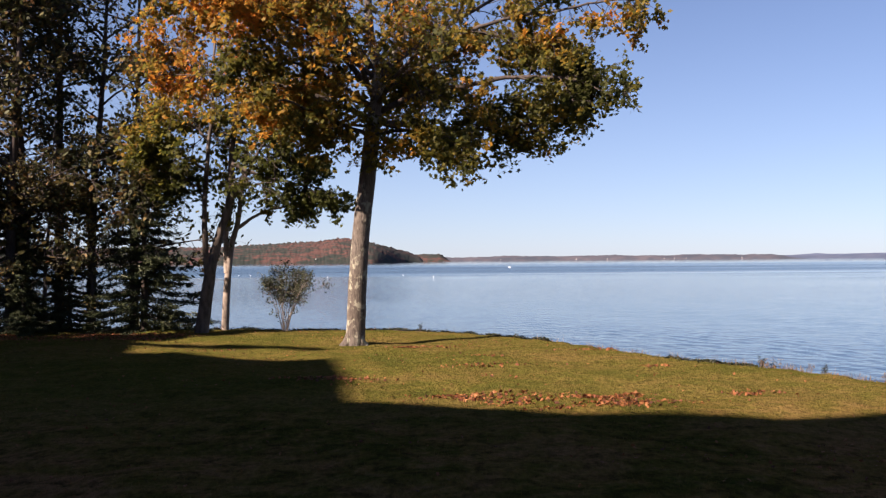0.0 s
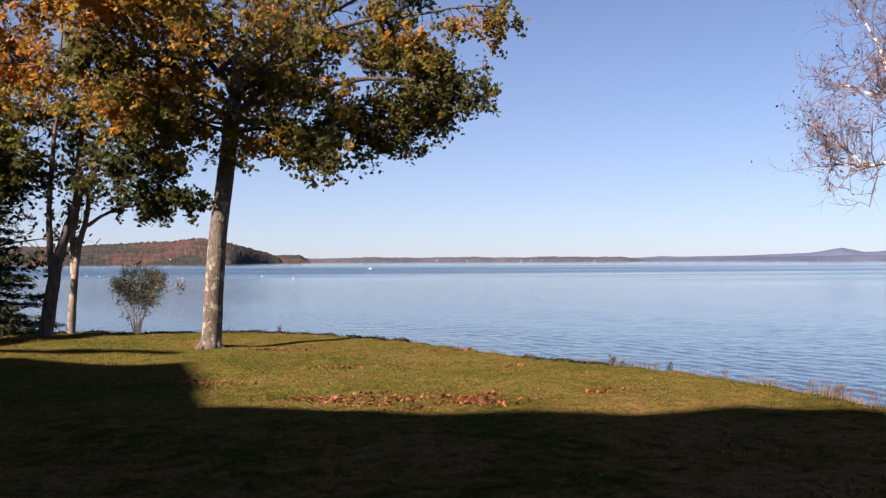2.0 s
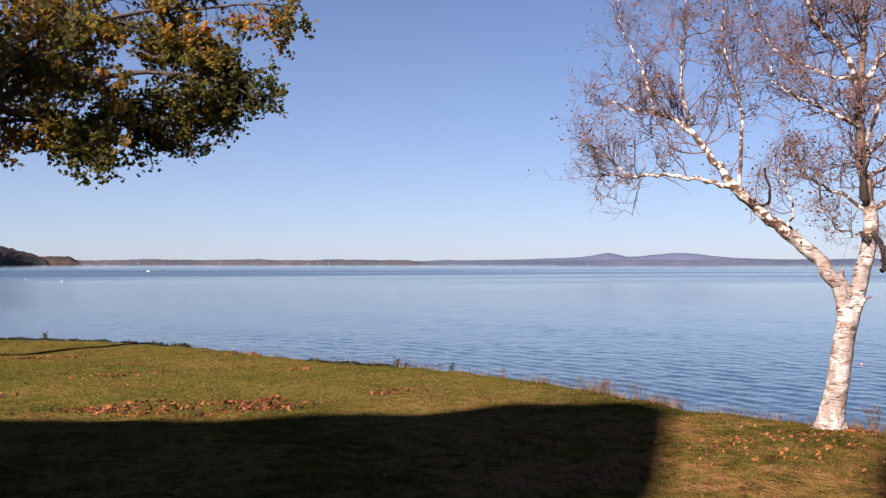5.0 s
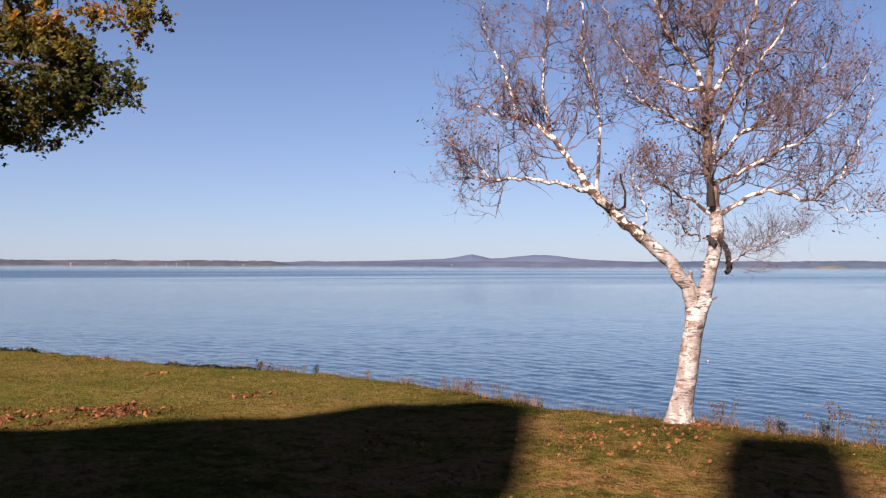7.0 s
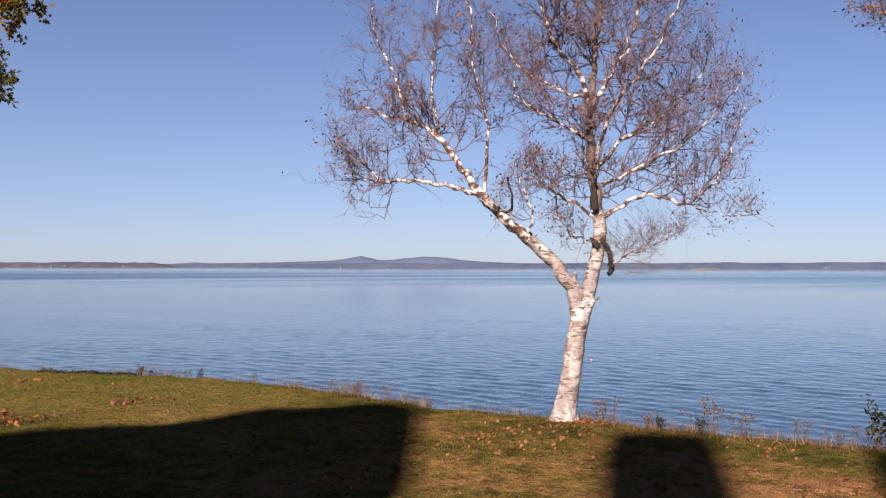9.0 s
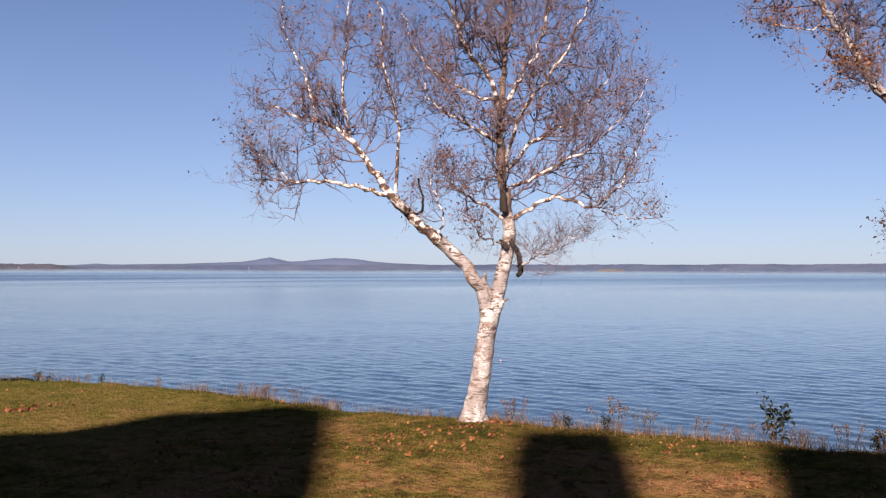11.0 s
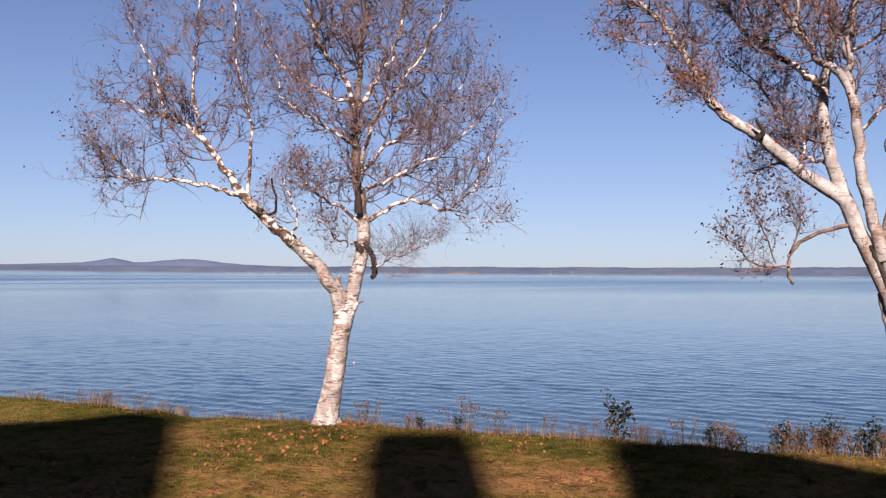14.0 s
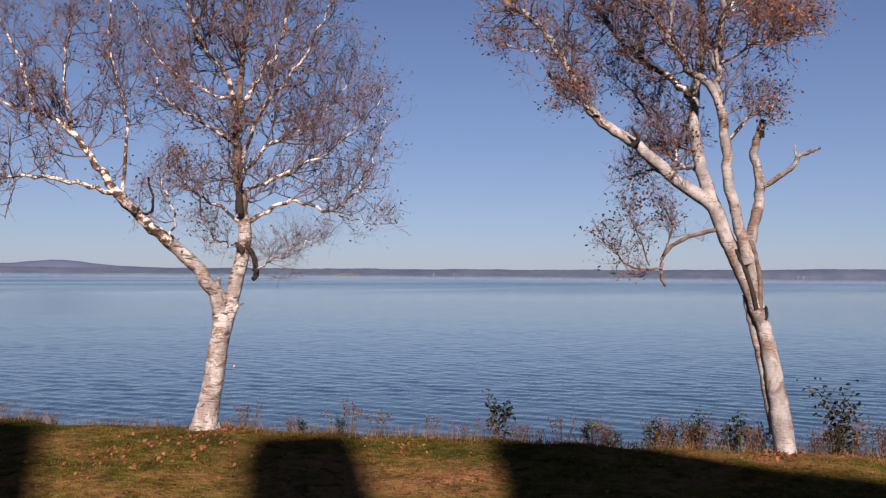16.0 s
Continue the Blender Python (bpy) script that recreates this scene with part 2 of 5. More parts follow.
MAT = {
    "lawn": grass_mat("lawn_turf"),
    "blade": grass_mat("grass_blade", True),
    "water": water_mat(),
    "birch": birch_bark_mat("birch_bark", (0.40, 0.37, 0.36), (0.215, 0.182, 0.17), 0.478, 0.440, 0.525),
    # Greyer copy of the birch bark; shade on the trunk is in this grey.
    "birch_grey": birch_bark_mat("shade_greyed_birch_bark", (0.315, 0.292, 0.29), (0.19, 0.172, 0.168), 0.43, 0.41, 0.525, 0.55, True),
    "maple": maple_bark_mat(),
    "twig": plain_noise_mat("purple_brown_twig", (0.046, 0.029, 0.032), (0.175, 0.118, 0.122), 6.0, 0.75),
    "limb": limb_mat(),
    "brown_stem": plain_noise_mat("brown_birch_stem", (0.035, 0.022, 0.017), (0.165, 0.112, 0.088), 9.0, 0.8, 0.5, (1, 1, 1.4)),
    "pale_bark": plain_noise_mat("pale_tree_bark", (0.10, 0.078, 0.062), (0.28, 0.225, 0.185), 5.0, 0.75, 0.4, (1, 1, 0.6)),
    "dark_bark": plain_noise_mat("dark_bark", (0.022, 0.017, 0.015), (0.075, 0.058, 0.05), 8.0, 0.9, 0.6, (1.5, 1.5, 0.3)),
    "rotten": plain_noise_mat("rotten_wood", (0.008, 0.006, 0.005), (0.030, 0.022, 0.018), 9.0, 0.95, 0.6),
    # Mottled like grey_bark but darker: the trunk's shade is in this colour.
    "twin_bark": plain_noise_mat("mottled_shaded_bark", (0.026, 0.021, 0.018), (0.125, 0.10, 0.082), 6.0, 0.9, 0.6, (1.3, 1.3, 0.5)),
    "grey_bark": plain_noise_mat("grey_bark", (0.07, 0.055, 0.045), (0.24, 0.19, 0.155), 5.0, 0.9, 0.6, (1.5, 1.5, 0.35)),
    "maple_leaf": leaf_mat("maple_leaf", [(0.18, (0.052, 0.056, 0.014)), (0.36, (0.124, 0.110, 0.019)), (0.52, (0.26, 0.155, 0.022)), (0.68, (0.44, 0.18, 0.02)), (0.90, (0.42, 0.075, 0.022))], 1.45, (-0.020, 0, 0.034), -0.64, 0.60, 0.24),
    "olive_leaf": leaf_mat("olive_leaf", [(0.3, (0.040, 0.050, 0.011)), (0.55, (0.115, 0.105, 0.018)), (0.8, (0.24, 0.18, 0.022))], 0.6, (0.025, 0, 0), 0.0, 0.45),
    "turning_leaf": leaf_mat("turning_leaf", [(0.28, (0.055, 0.062, 0.013)), (0.50, (0.150, 0.135, 0.021)), (0.68, (0.30, 0.165, 0.022)), (0.9, (0.44, 0.15, 0.02))], 0.8, (-0.02, 0, 0.125), -0.85, 0.55, 0.3),
    "dark_leaf": leaf_mat("dark_leaf", [(0.30, (0.026, 0.032, 0.015)), (0.58, (0.064, 0.064, 0.022)), (0.80, (0.13, 0.085, 0.028)), (0.97, (0.17, 0.055, 0.026))], 0.7, through=0.3),
    "needle": leaf_mat("spruce_needle", [(0.3, (0.018, 0.026, 0.012)), (0.8, (0.058, 0.066, 0.026))], 0.6, through=0.1),
    "birch_leaf": leaf_mat("birch_leaf", [(0.3, (0.075, 0.038, 0.022)), (0.6, (0.17, 0.074, 0.030)), (0.85, (0.33, 0.14, 0.034))], 0.6),
    "rust_leaf": leaf_mat("rust_leaf", [(0.3, (0.07, 0.035, 0.022)), (0.55, (0.19, 0.075, 0.03)), (0.85, (0.42, 0.16, 0.03))], 0.5, (0.05, 0, 0.10), -0.30),
    "litter": leaf_mat("fallen_leaf", [(0.15, (0.060, 0.022, 0.012)), (0.42, (0.135, 0.044, 0.017)), (0.68, (0.190, 0.074, 0.024)), (0.88, (0.235, 0.105, 0.038)), (0.99, (0.36, 0.23, 0.13))], 0.4, fine=0.75, lean=-0.10, through=0.15),
    "dry": leaf_mat("dry_stalk", [(0.3, (0.0782, 0.0478, 0.0239)), (0.7, (0.239, 0.147, 0.0662))], 0.5),
    "weed_leaf": leaf_mat("weed_leaf", [(0.3, (0.009, 0.012, 0.007)), (0.7, (0.026, 0.029, 0.013))], 0.5, through=0.2),
    "shrub_leaf": leaf_mat("shrub_leaf", [(0.3, (0.022, 0.026, 0.014)), (0.7, (0.062, 0.066, 0.030))], 0.5, through=0.25),
    "rust_weed": leaf_mat("rust_weed", [(0.3, (0.045, 0.028, 0.018)), (0.55, (0.18, 0.080, 0.034)), (0.85, (0.33, 0.145, 0.045))], 0.5),
    "rock": plain_noise_mat("shore_rock", (0.050, 0.044, 0.040), (0.125, 0.108, 0.092), 0.8, 0.9, 0.6, dist=0.1),
    "bank": plain_noise_mat("bank_earth", (0.03, 0.022, 0.015), (0.12, 0.09, 0.05), 3.0, 0.95, 0.8, dist=0.06),
    "white": plain_noise_mat("white_paint", (0.70, 0.70, 0.68), (0.82, 0.82, 0.80), 2.0, 0.5),
    "cream": plain_noise_mat("cream_clapboard", (0.36, 0.34, 0.31), (0.48, 0.46, 0.42), 2.0, 0.7),
    "roof": plain_noise_mat("grey_roof", (0.08, 0.08, 0.085), (0.16, 0.155, 0.15), 2.0, 0.85),
    "pink": plain_noise_mat("faded_pink_float", (0.75, 0.24, 0.20), (0.85, 0.36, 0.30), 6.0, 0.5),
    "shingle": plain_noise_mat("caster_shingle", (0.20, 0.17, 0.14), (0.34, 0.30, 0.26), 4.0, 0.9, 0.4, (1, 1, 3)),
    "brick": plain_noise_mat("caster_brick", (0.20, 0.08, 0.05), (0.34, 0.14, 0.09), 5.0, 0.9, 0.4),
}


def forest_mat(name, stops, scale, detail=4.0):
    m = Mat(name, 0.95, 0.1)
    f = m.noise(scale, detail, (1, 1, 2.0), "World", 0.7)
    wide = m.noise(scale * 0.16, 3.0, (1, 1, 2.0), "World", 0.6)
    f = m.math("ADD", m.math("MULTIPLY", f, 0.6), m.math("MULTIPLY", wide, 0.4))
    m.color(m.ramp(f, stops))
    return m.m


MAT["hill"] = forest_mat("autumn_forest", [(0.42, (0.0176, 0.0229, 0.0211)), (0.50, (0.0299, 0.0308, 0.0273)), (0.55, (0.0634, 0.0326, 0.0299)), (0.66, (0.0792, 0.0493, 0.0405))], 0.045, 6.0)
# Aerial haze is mixed into these three base colours as blue-grey.
MAT["far_land"] = forest_mat("hazed_forest", [(0.40, (0.044, 0.0598, 0.0986)), (0.60, (0.0739, 0.0862, 0.13))], 0.01)
MAT["near_land"] = forest_mat("hazed_shore_forest", [(0.42, (0.0405, 0.0466, 0.0634)), (0.55, (0.0651, 0.0616, 0.0757)), (0.66, (0.0862, 0.0774, 0.088))], 0.02)
MAT["mountain"] = forest_mat("hazed_mountain", [(0.35, (0.060, 0.078, 0.130)), (0.65, (0.076, 0.092, 0.145))], 0.006)


# ---- mesh helpers ----
def mesh_of(name, verts, faces_flat, sizes, mats, smooth=True, slots=None):
    """A mesh from flat arrays: vertices, loop indices and the corner count of each face."""
    me = bpy.data.meshes.new(name)
    verts, faces_flat, sizes = np.asarray(verts, np.float32), np.asarray(faces_flat, np.int32), np.asarray(sizes, np.int32)
    me.vertices.add(len(verts))
    me.vertices.foreach_set("co", verts.ravel())
    me.loops.add(len(faces_flat))
    me.loops.foreach_set("vertex_index", faces_flat)
    me.polygons.add(len(sizes))
    me.polygons.foreach_set("loop_start", np.concatenate([[0], np.cumsum(sizes)[:-1]]).astype(np.int32))
    me.polygons.foreach_set("use_smooth", np.full(len(sizes), smooth))
    for mt in mats:
        me.materials.append(mt)
    if slots is not None:
        me.polygons.foreach_set("material_index", np.asarray(slots, np.int32))
    me.update(calc_edges=True)
    return me


def part(name, me, parent, label=""):
    ob = new(name, me)
    ob.parent = parent
    return tagged(ob, label) if label else ob


def bm_part(name, bm, mat, parent=None, label="", smooth=False):
    me = bpy.data.meshes.new(name)
    bm.to_mesh(me)
    bm.free()
    me.materials.append(mat)
    if smooth:
        me.polygons.foreach_set("use_smooth", np.full(len(me.polygons), True))
    return part(name, me, parent, label)


def thing(name, m, label, category, group="", kind=""):
    ob = new(name)
    ob.empty_display_size = 0.2
    ob.matrix_world = m
    return tagged(ob, label, category, group, kind)


class Tubes:
    """Collects tapering round limbs into one mesh."""

    def __init__(self):
        self.v, self.f, self.n = [], [], 0

    def add(self, pts, radii, sides=6, rough=0.0, rng=None):
        pts = np.asarray(pts, float)
        k = len(pts)
        tan = np.gradient(pts, axis=0)
        tan /= np.linalg.norm(tan, axis=1, keepdims=True) + 1e-9
        ref = np.array([0.31, 0.95, 0.05]) if abs(tan[0][2]) > 0.5 else np.array([0.1, 0.2, 0.97])
        a = np.cross(tan, ref)
        a /= np.linalg.norm(a, axis=1, keepdims=True) + 1e-9
        b = np.cross(tan, a)
        ang = np.arange(sides) * 2 * np.pi / sides
        ring = a[:, None, :] * np.cos(ang)[None, :, None] + b[:, None, :] * np.sin(ang)[None, :, None]
        rad = np.repeat(np.asarray(radii, float)[:, None], sides, 1)
        if rough and rng is not None:
            rad = rad * (1 + rough * rng.normal(size=rad.shape))
        verts = pts[:, None, :] + ring * rad[:, :, None]
        self.v.append(verts.reshape(-1, 3))
        i, j = np.meshgrid(np.arange(k - 1), np.arange(sides), indexing="ij")
        jj = (j + 1) % sides
        q = np.stack([i * sides + j, i * sides + jj, (i + 1) * sides + jj, (i + 1) * sides + j], -1).reshape(-1, 4) + self.n
        self.f.append(q)
        self.n += k * sides

    def add_many(self, pts, radii, sides=3):
        """Many thin twigs at once: pts is (count, points, 3)."""
        n, k = pts.shape[:2]
        tan = np.gradient(pts, axis=1)
        tan /= np.linalg.norm(tan, axis=2, keepdims=True) + 1e-9
        a = np.cross(tan, np.array([0.43, 0.71, 0.55]))
        a /= np.linalg.norm(a, axis=2, keepdims=True) + 1e-9
        b = np.cross(tan, a)
        ang = np.arange(sides) * 2 * np.pi / sides
        ring = a[:, :, None, :] * np.cos(ang)[:, None] + b[:, :, None, :] * np.sin(ang)[:, None]
        v = pts[:, :, None, :] + ring * radii[:, :, None, None]
        self.v.append(v.reshape(-1, 3))
        t, i, j = np.meshgrid(np.arange(n), np.arange(k - 1), np.arange(sides), indexing="ij")
        jj = (j + 1) % sides
        o = t * k * sides + self.n
        q = np.stack([o + i * sides + j, o + i * sides + jj, o + (i + 1) * sides + jj, o + (i + 1) * sides + j], -1)
        self.f.append(q.reshape(-1, 4))
        self.n += n * k * sides

    def mesh(self, name, mat):
        v, f = np.concatenate(self.v), np.concatenate(self.f)
        return mesh_of(name, v, f.ravel(), np.full(len(f), 4), [mat])


MAPLE_LEAF = np.array([(0, -0.5), (0.32, -0.38), (0.24, -0.12), (0.55, 0.08), (0.22, 0.16), (0.0, 0.58), (-0.22, 0.16), (-0.55, 0.08), (-0.24, -0.12), (-0.32, -0.38)])
OVAL_LEAF = np.array([(0, -0.5), (0.26, -0.15), (0.22, 0.2), (0, 0.55), (-0.22, 0.2), (-0.26, -0.15)])
NEEDLE = np.array([(-0.10, -0.5), (0.10, -0.5), (0.03, 0.5), (-0.03, 0.5)])
BLADE = np.array([(-0.12, 0.0), (0.12, 0.0), (0.0, 1.0)])


def leaves_mesh(name, places, size, mat, rng, shape=OVAL_LEAF, up=0.6, spread=0.35, axis=None, curl=0.18):
    """One small curved blade at every place; up is how level they lie."""
    p = np.asarray(places, float)
    n = len(p)
    nor = rng.normal(size=(n, 3))
    nor[:, 2] = np.abs(nor[:, 2]) * 0.6 + up
    nor /= np.linalg.norm(nor, axis=1, keepdims=True)
    d = rng.normal(size=(n, 3)) if axis is None else np.asarray(axis, float) + rng.normal(size=(n, 3)) * 0.25
    a = np.cross(d, nor)
    a /= np.linalg.norm(a, axis=1, keepdims=True) + 1e-9
    b = np.cross(nor, a)
    s = size * (1 + spread * rng.uniform(-1, 1, n))[:, None, None]
    k = len(shape)
    x, y = shape[:, 0][None, :, None], shape[:, 1][None, :, None]
    bend = (-curl * (np.abs(shape[:, 0]) + shape[:, 1] ** 2))[None, :, None]
    v = p[:, None, :] + s * (a[:, None, :] * x + b[:, None, :] * y + nor[:, None, :] * bend)
    return mesh_of(name, v.reshape(-1, 3), np.arange(n * k), np.full(n, k), [mat], smooth=False)


def smooth_line(pts, per=5):
    """A Catmull-Rom line through a few points."""
    p = np.asarray(pts, float)
    q = np.vstack([2 * p[0] - p[1], p, 2 * p[-1] - p[-2]])
    out = []
    for i in range(1, len(q) - 2):
        for s in np.arange(per) / per:
            out.append(0.5 * (2 * q[i] + (q[i + 1] - q[i - 1]) * s + (2 * q[i - 1] - 5 * q[i] + 4 * q[i + 1] - q[i + 2]) * s * s
                              + (3 * q[i] - q[i - 1] - 3 * q[i + 1] + q[i + 2]) * s ** 3))
    out.append(p[-1])
    return np.array(out)


class Tree:
    """Grows limbs given by a few points (right, up), with a depth that runs from v0 to v1, and twigs and leaf places on them."""

    def __init__(self, seed, crook=0.20):
        self.crook = crook
        self.r = np.random.default_rng(seed)
        self.wood, self.boughs, self.twigs = Tubes(), Tubes(), Tubes()
        self.stems, self.stubs, self.seeds, self.spots = [], [], [], np.zeros((0, 3))

    def limb(self, pts, r0, r1, v0=0.0, v1=0.0, kids=0, reach=1.0, first=0.25, sides=9, levels=3, leaf=1.0, dark=False, sag=0.0, rise=0.25, wob=0.012, bough=False, thin=0.010, brown=False):
        p2 = np.asarray(pts, float)
        s = np.concatenate([[0], np.cumsum(np.linalg.norm(np.diff(p2, axis=0), axis=1))])
        s /= s[-1]
        p = smooth_line(np.stack([p2[:, 0], v0 + (v1 - v0) * s, p2[:, 1]], 1))
        n = len(p)
        f = np.linspace(0, 1, n)
        calm = 0.3 if r0 > 0.1 else 1.0
        p[1:] += self.r.normal(size=(n - 1, 3)) * wob * calm * (0.5 + f[1:, None])
        rad = (r0 + (r1 - r0) * f) * (1 + 0.035 * calm * self.r.normal(size=n))
        if dark or brown:
            tube = Tubes()
            (self.stubs if dark else self.stems).append(tube)
        else:
            tube = self.boughs if bough else self.wood
        tube.add(p, rad, sides, 0.03 * calm, self.r)
        for _ in range(kids):
            f = first + (1 - first) * self.r.uniform() ** 0.8
            i = min(int(f * (n - 1)), n - 2)
            tan = p[i + 1] - p[i]
            tan = tan / (np.linalg.norm(tan) + 1e-9)
            at = p[i] + (p[i + 1] - p[i]) * self.r.uniform()
            self.seeds.append((*at, *tan, reach * (1.15 - 0.55 * f) * self.r.uniform(0.6, 1.25), min(rad[i] * 0.5, thin * reach + 0.003), levels, leaf, sag, rise))
        return p

    def grow_twigs(self, forks=5):
        """All twigs, one generation at a time."""
        r = self.r
        a = np.array(self.seeds)
        spots = []
        while len(a):
            n, k = len(a), 5 if a[0, 8] > 2 else 4 if a[0, 8] > 1 else 3
            d = a[:, 3:6] * r.uniform(0.35, 0.9, (n, 1)) + r.normal(size=(n, 3)) * 0.62
            d[:, 2] += a[:, 11] - a[:, 10] * 0.3
            d /= np.linalg.norm(d, axis=1, keepdims=True)
            pts = [a[:, :3]]
            for _ in range(k - 1):
                d = d + r.normal(size=(n, 3)) * self.crook
                d[:, 2] += a[:, 11] * 0.25 - a[:, 10] * 0.35
                d /= np.linalg.norm(d, axis=1, keepdims=True)
                pts.append(pts[-1] + d * a[:, 6:7] / (k - 1))
            pts = np.stack(pts, 1)
            self.twigs.add_many(pts, a[:, 7:8] * np.linspace(1, 0.4, k)[None, :], 3)
            last = a[a[:, 8] <= 1]
            if len(last):
                tips = pts[a[:, 8] <= 1][:, 1:]
                count = np.floor(last[:, 9:10] + r.uniform(size=(len(last), k - 1))).astype(int)
                p = np.repeat(tips.reshape(-1, 3), count.ravel(), 0)
                spots.append(p + r.normal(size=p.shape) * 0.06)
            more = a[:, 8] > 1
            a, pts = np.repeat(a[more], forks, 0), np.repeat(pts[more], forks, 0)
            m = len(a)
            if m:
                i = np.minimum((r.uniform(0.2, 1.0, m) * (k - 1)).astype(int), k - 2)
                p0, p1 = pts[np.arange(m), i], pts[np.arange(m), i + 1]
                a[:, :3] = p0 + (p1 - p0) * r.uniform(size=(m, 1))
                a[:, 3:6] = (p1 - p0) / (np.linalg.norm(p1 - p0, axis=1, keepdims=True) + 1e-9)
                a[:, 6] *= r.uniform(0.4, 0.68, m)
                a[:, 7] *= 0.6
                a[:, 8] -= 1
        self.spots = np.concatenate(spots)

    def thin_out(self, share, more=0.0, lo=(0, 0), hi=(0, 0)):
        """Keeps a share of the leaves, and more of them between two corners (right, up)."""
        p = self.spots
        inside = (p[:, 0] > lo[0]) & (p[:, 0] < hi[0]) & (p[:, 2] > lo[1]) & (p[:, 2] < hi[1])
        self.spots = p[self.r.uniform(size=len(p)) < share + more * inside]

    def build(self, name, m, label, category, bark, twig_mat, leaf_m, size, shape=OVAL_LEAF, up=0.5, group="", bark_label="", crown_label="", dark_mat=None, bough_mat=None):
        t = thing(name, m, label, category, group)
        part("trunk", self.wood.mesh("trunk", bark), t, bark_label)
        if self.boughs.v:
            part("branch_work", self.boughs.mesh("branch_work", bough_mat or bark), t)
        for tube in self.stems:
            part("brown_stem", tube.mesh("brown_stem", MAT["brown_stem"]), t, "brown, barely peeling stem")
        if self.twigs.v:
            tagged(part("fine_branching", self.twigs.mesh("fine_branching", twig_mat), t), kind="stuff")
        for tube in self.stubs:
            part("dark_wood", tube.mesh("dark_wood", dark_mat), t, "dark broken branch stub wood, also laid in a crevice")
        if len(self.spots):
            tagged(part("crown", leaves_mesh("crown", self.spots, size, leaf_m, self.r, shape, up), t, crown_label), kind="stuff")
        return t


# ---- ground, shore and sea ----
SEA = -2.6
SHORE = np.array([(-900, 75), (-90, 40), (-30, 31), (-16, 29.5), (-9, 28.2), (-4.2, 27.0), (-1.4, 26.7), (0.7, 25.4), (2.5, 23.1), (3.8, 20.7), (5.1, 18.3), (6.1, 17.0),
                  (7.0, 15.6), (7.4, 14.2), (7.7, 12.4), (8.0, 10.8), (8.5, 9.6), (9.0, 8.5), (9.2, 7.3), (9.5, 6.5), (10.0, 5.3), (10.6, 3.7), (11.5, 1.9), (12.0, 0), (13.5, -8), (20, -40), (60, -900)], float)


def shore_distance(x, y):
    """Metres beyond the edge of the bank; negative on the lawn."""
    p = np.stack([x, y], -1)
    best = np.full(x.shape, 1e9)
    sign = np.ones(x.shape)
    for a, b in zip(SHORE[:-1], SHORE[1:]):
        ab = b - a
        t = np.clip(((p - a) @ ab) / (ab @ ab), 0, 1)
        d = np.linalg.norm(p - (a + t[..., None] * ab), axis=-1)
        cross = ab[0] * (p[..., 1] - a[1]) - ab[1] * (p[..., 0] - a[0])
        near = d < best
        sign = np.where(near, np.where(cross > 0, 1.0, -1.0), sign)
        best = np.minimum(best, d)
    return best * sign


def rolling(x, y):
    fine = sum(np.sin(x * math.cos(2.4 * k) * (2.0 + 0.9 * k) + y * math.sin(2.4 * k) * (2.0 + 0.9 * k) + 1.7 * k) / (2 + k) for k in range(7))
    return 0.014 * fine + 0.025 * np.sin(x * 0.9 + 1.3) * np.cos(y * 0.7) + 0.018 * np.sin(x * 2.3 + y * 1.7) + 0.012 * np.sin(3.9 * y - 2.1 * x)


def ground_height(x, y):
    d = shore_distance(x, y) + 0.10 * np.sin(3.1 * x + 2.0 * y) + 0.07 * np.sin(6.3 * x - 4.0 * y)
    z = rolling(x, y) * np.clip(-d / 2, 0.3, 1)
    lip = np.clip((d + 0.35) / 0.5, 0, 1)
    drop = np.clip((d - 0.05) / 2.0, 0, 1)
    return z - 0.10 * lip ** 2 - 3.4 * drop ** 0.8


def stretched(lo, hi, step, far_lo, far_hi):
    mid = np.arange(lo, hi + step / 2, step)
    def tail(span):
        out, s, at = [], step, 0.0
        while at < span:
            s *= 1.35
            at += s
            out.append(at)
        return np.array(out)
    return np.concatenate([lo - tail(lo - far_lo)[::-1], mid, hi + tail(far_hi - hi)])


def grid_mesh(name, xs, ys, zf, mats, slots=None):
    X, Y = np.meshgrid(xs, ys, indexing="xy")
    Z = zf(X, Y)
    ny, nx = X.shape
    i, j = np.meshgrid(np.arange(ny - 1), np.arange(nx - 1), indexing="ij")
    q = np.stack([i * nx + j, i * nx + j + 1, (i + 1) * nx + j + 1, (i + 1) * nx + j], -1).reshape(-1, 4)
    sl = None
    if slots is not None:
        xc, yc = 0.5 * (xs[:-1] + xs[1:]), 0.5 * (ys[:-1] + ys[1:])
        sl = slots(*np.meshgrid(xc, yc, indexing="xy")).ravel()
    return mesh_of(name, np.stack([X, Y, Z], -1).reshape(-1, 3), q.ravel(), np.full(len(q), 4), mats, slots=sl)


def bank_line(x, y):
    """Where the turf gives way to bare earth: at the lip, and further in as a dark strip for its shadow line."""
    # worn: dark earth set in where the lip lies in shade
    worn = 0.5 * np.clip((y - 21.5) / 2, 0, 1) + 0.6 * np.exp(-((y - 17.9) / 0.55) ** 2)
    return 0.22 - worn * (0.8 + 0.35 * np.sin(2.3 * x + 1.1 * y))


ground = new("ground", grid_mesh("ground", stretched(-16, 15, 0.16, -900, 60), stretched(-2, 30, 0.16, -900, 75), ground_height, [MAT["lawn"], MAT["bank"]],
                                 lambda x, y: (shore_distance(x, y) > bank_line(x, y)).astype(int)))
tagged(ground, "mown autumn lawn ending in a low earth bank", "lawn", kind="structure")


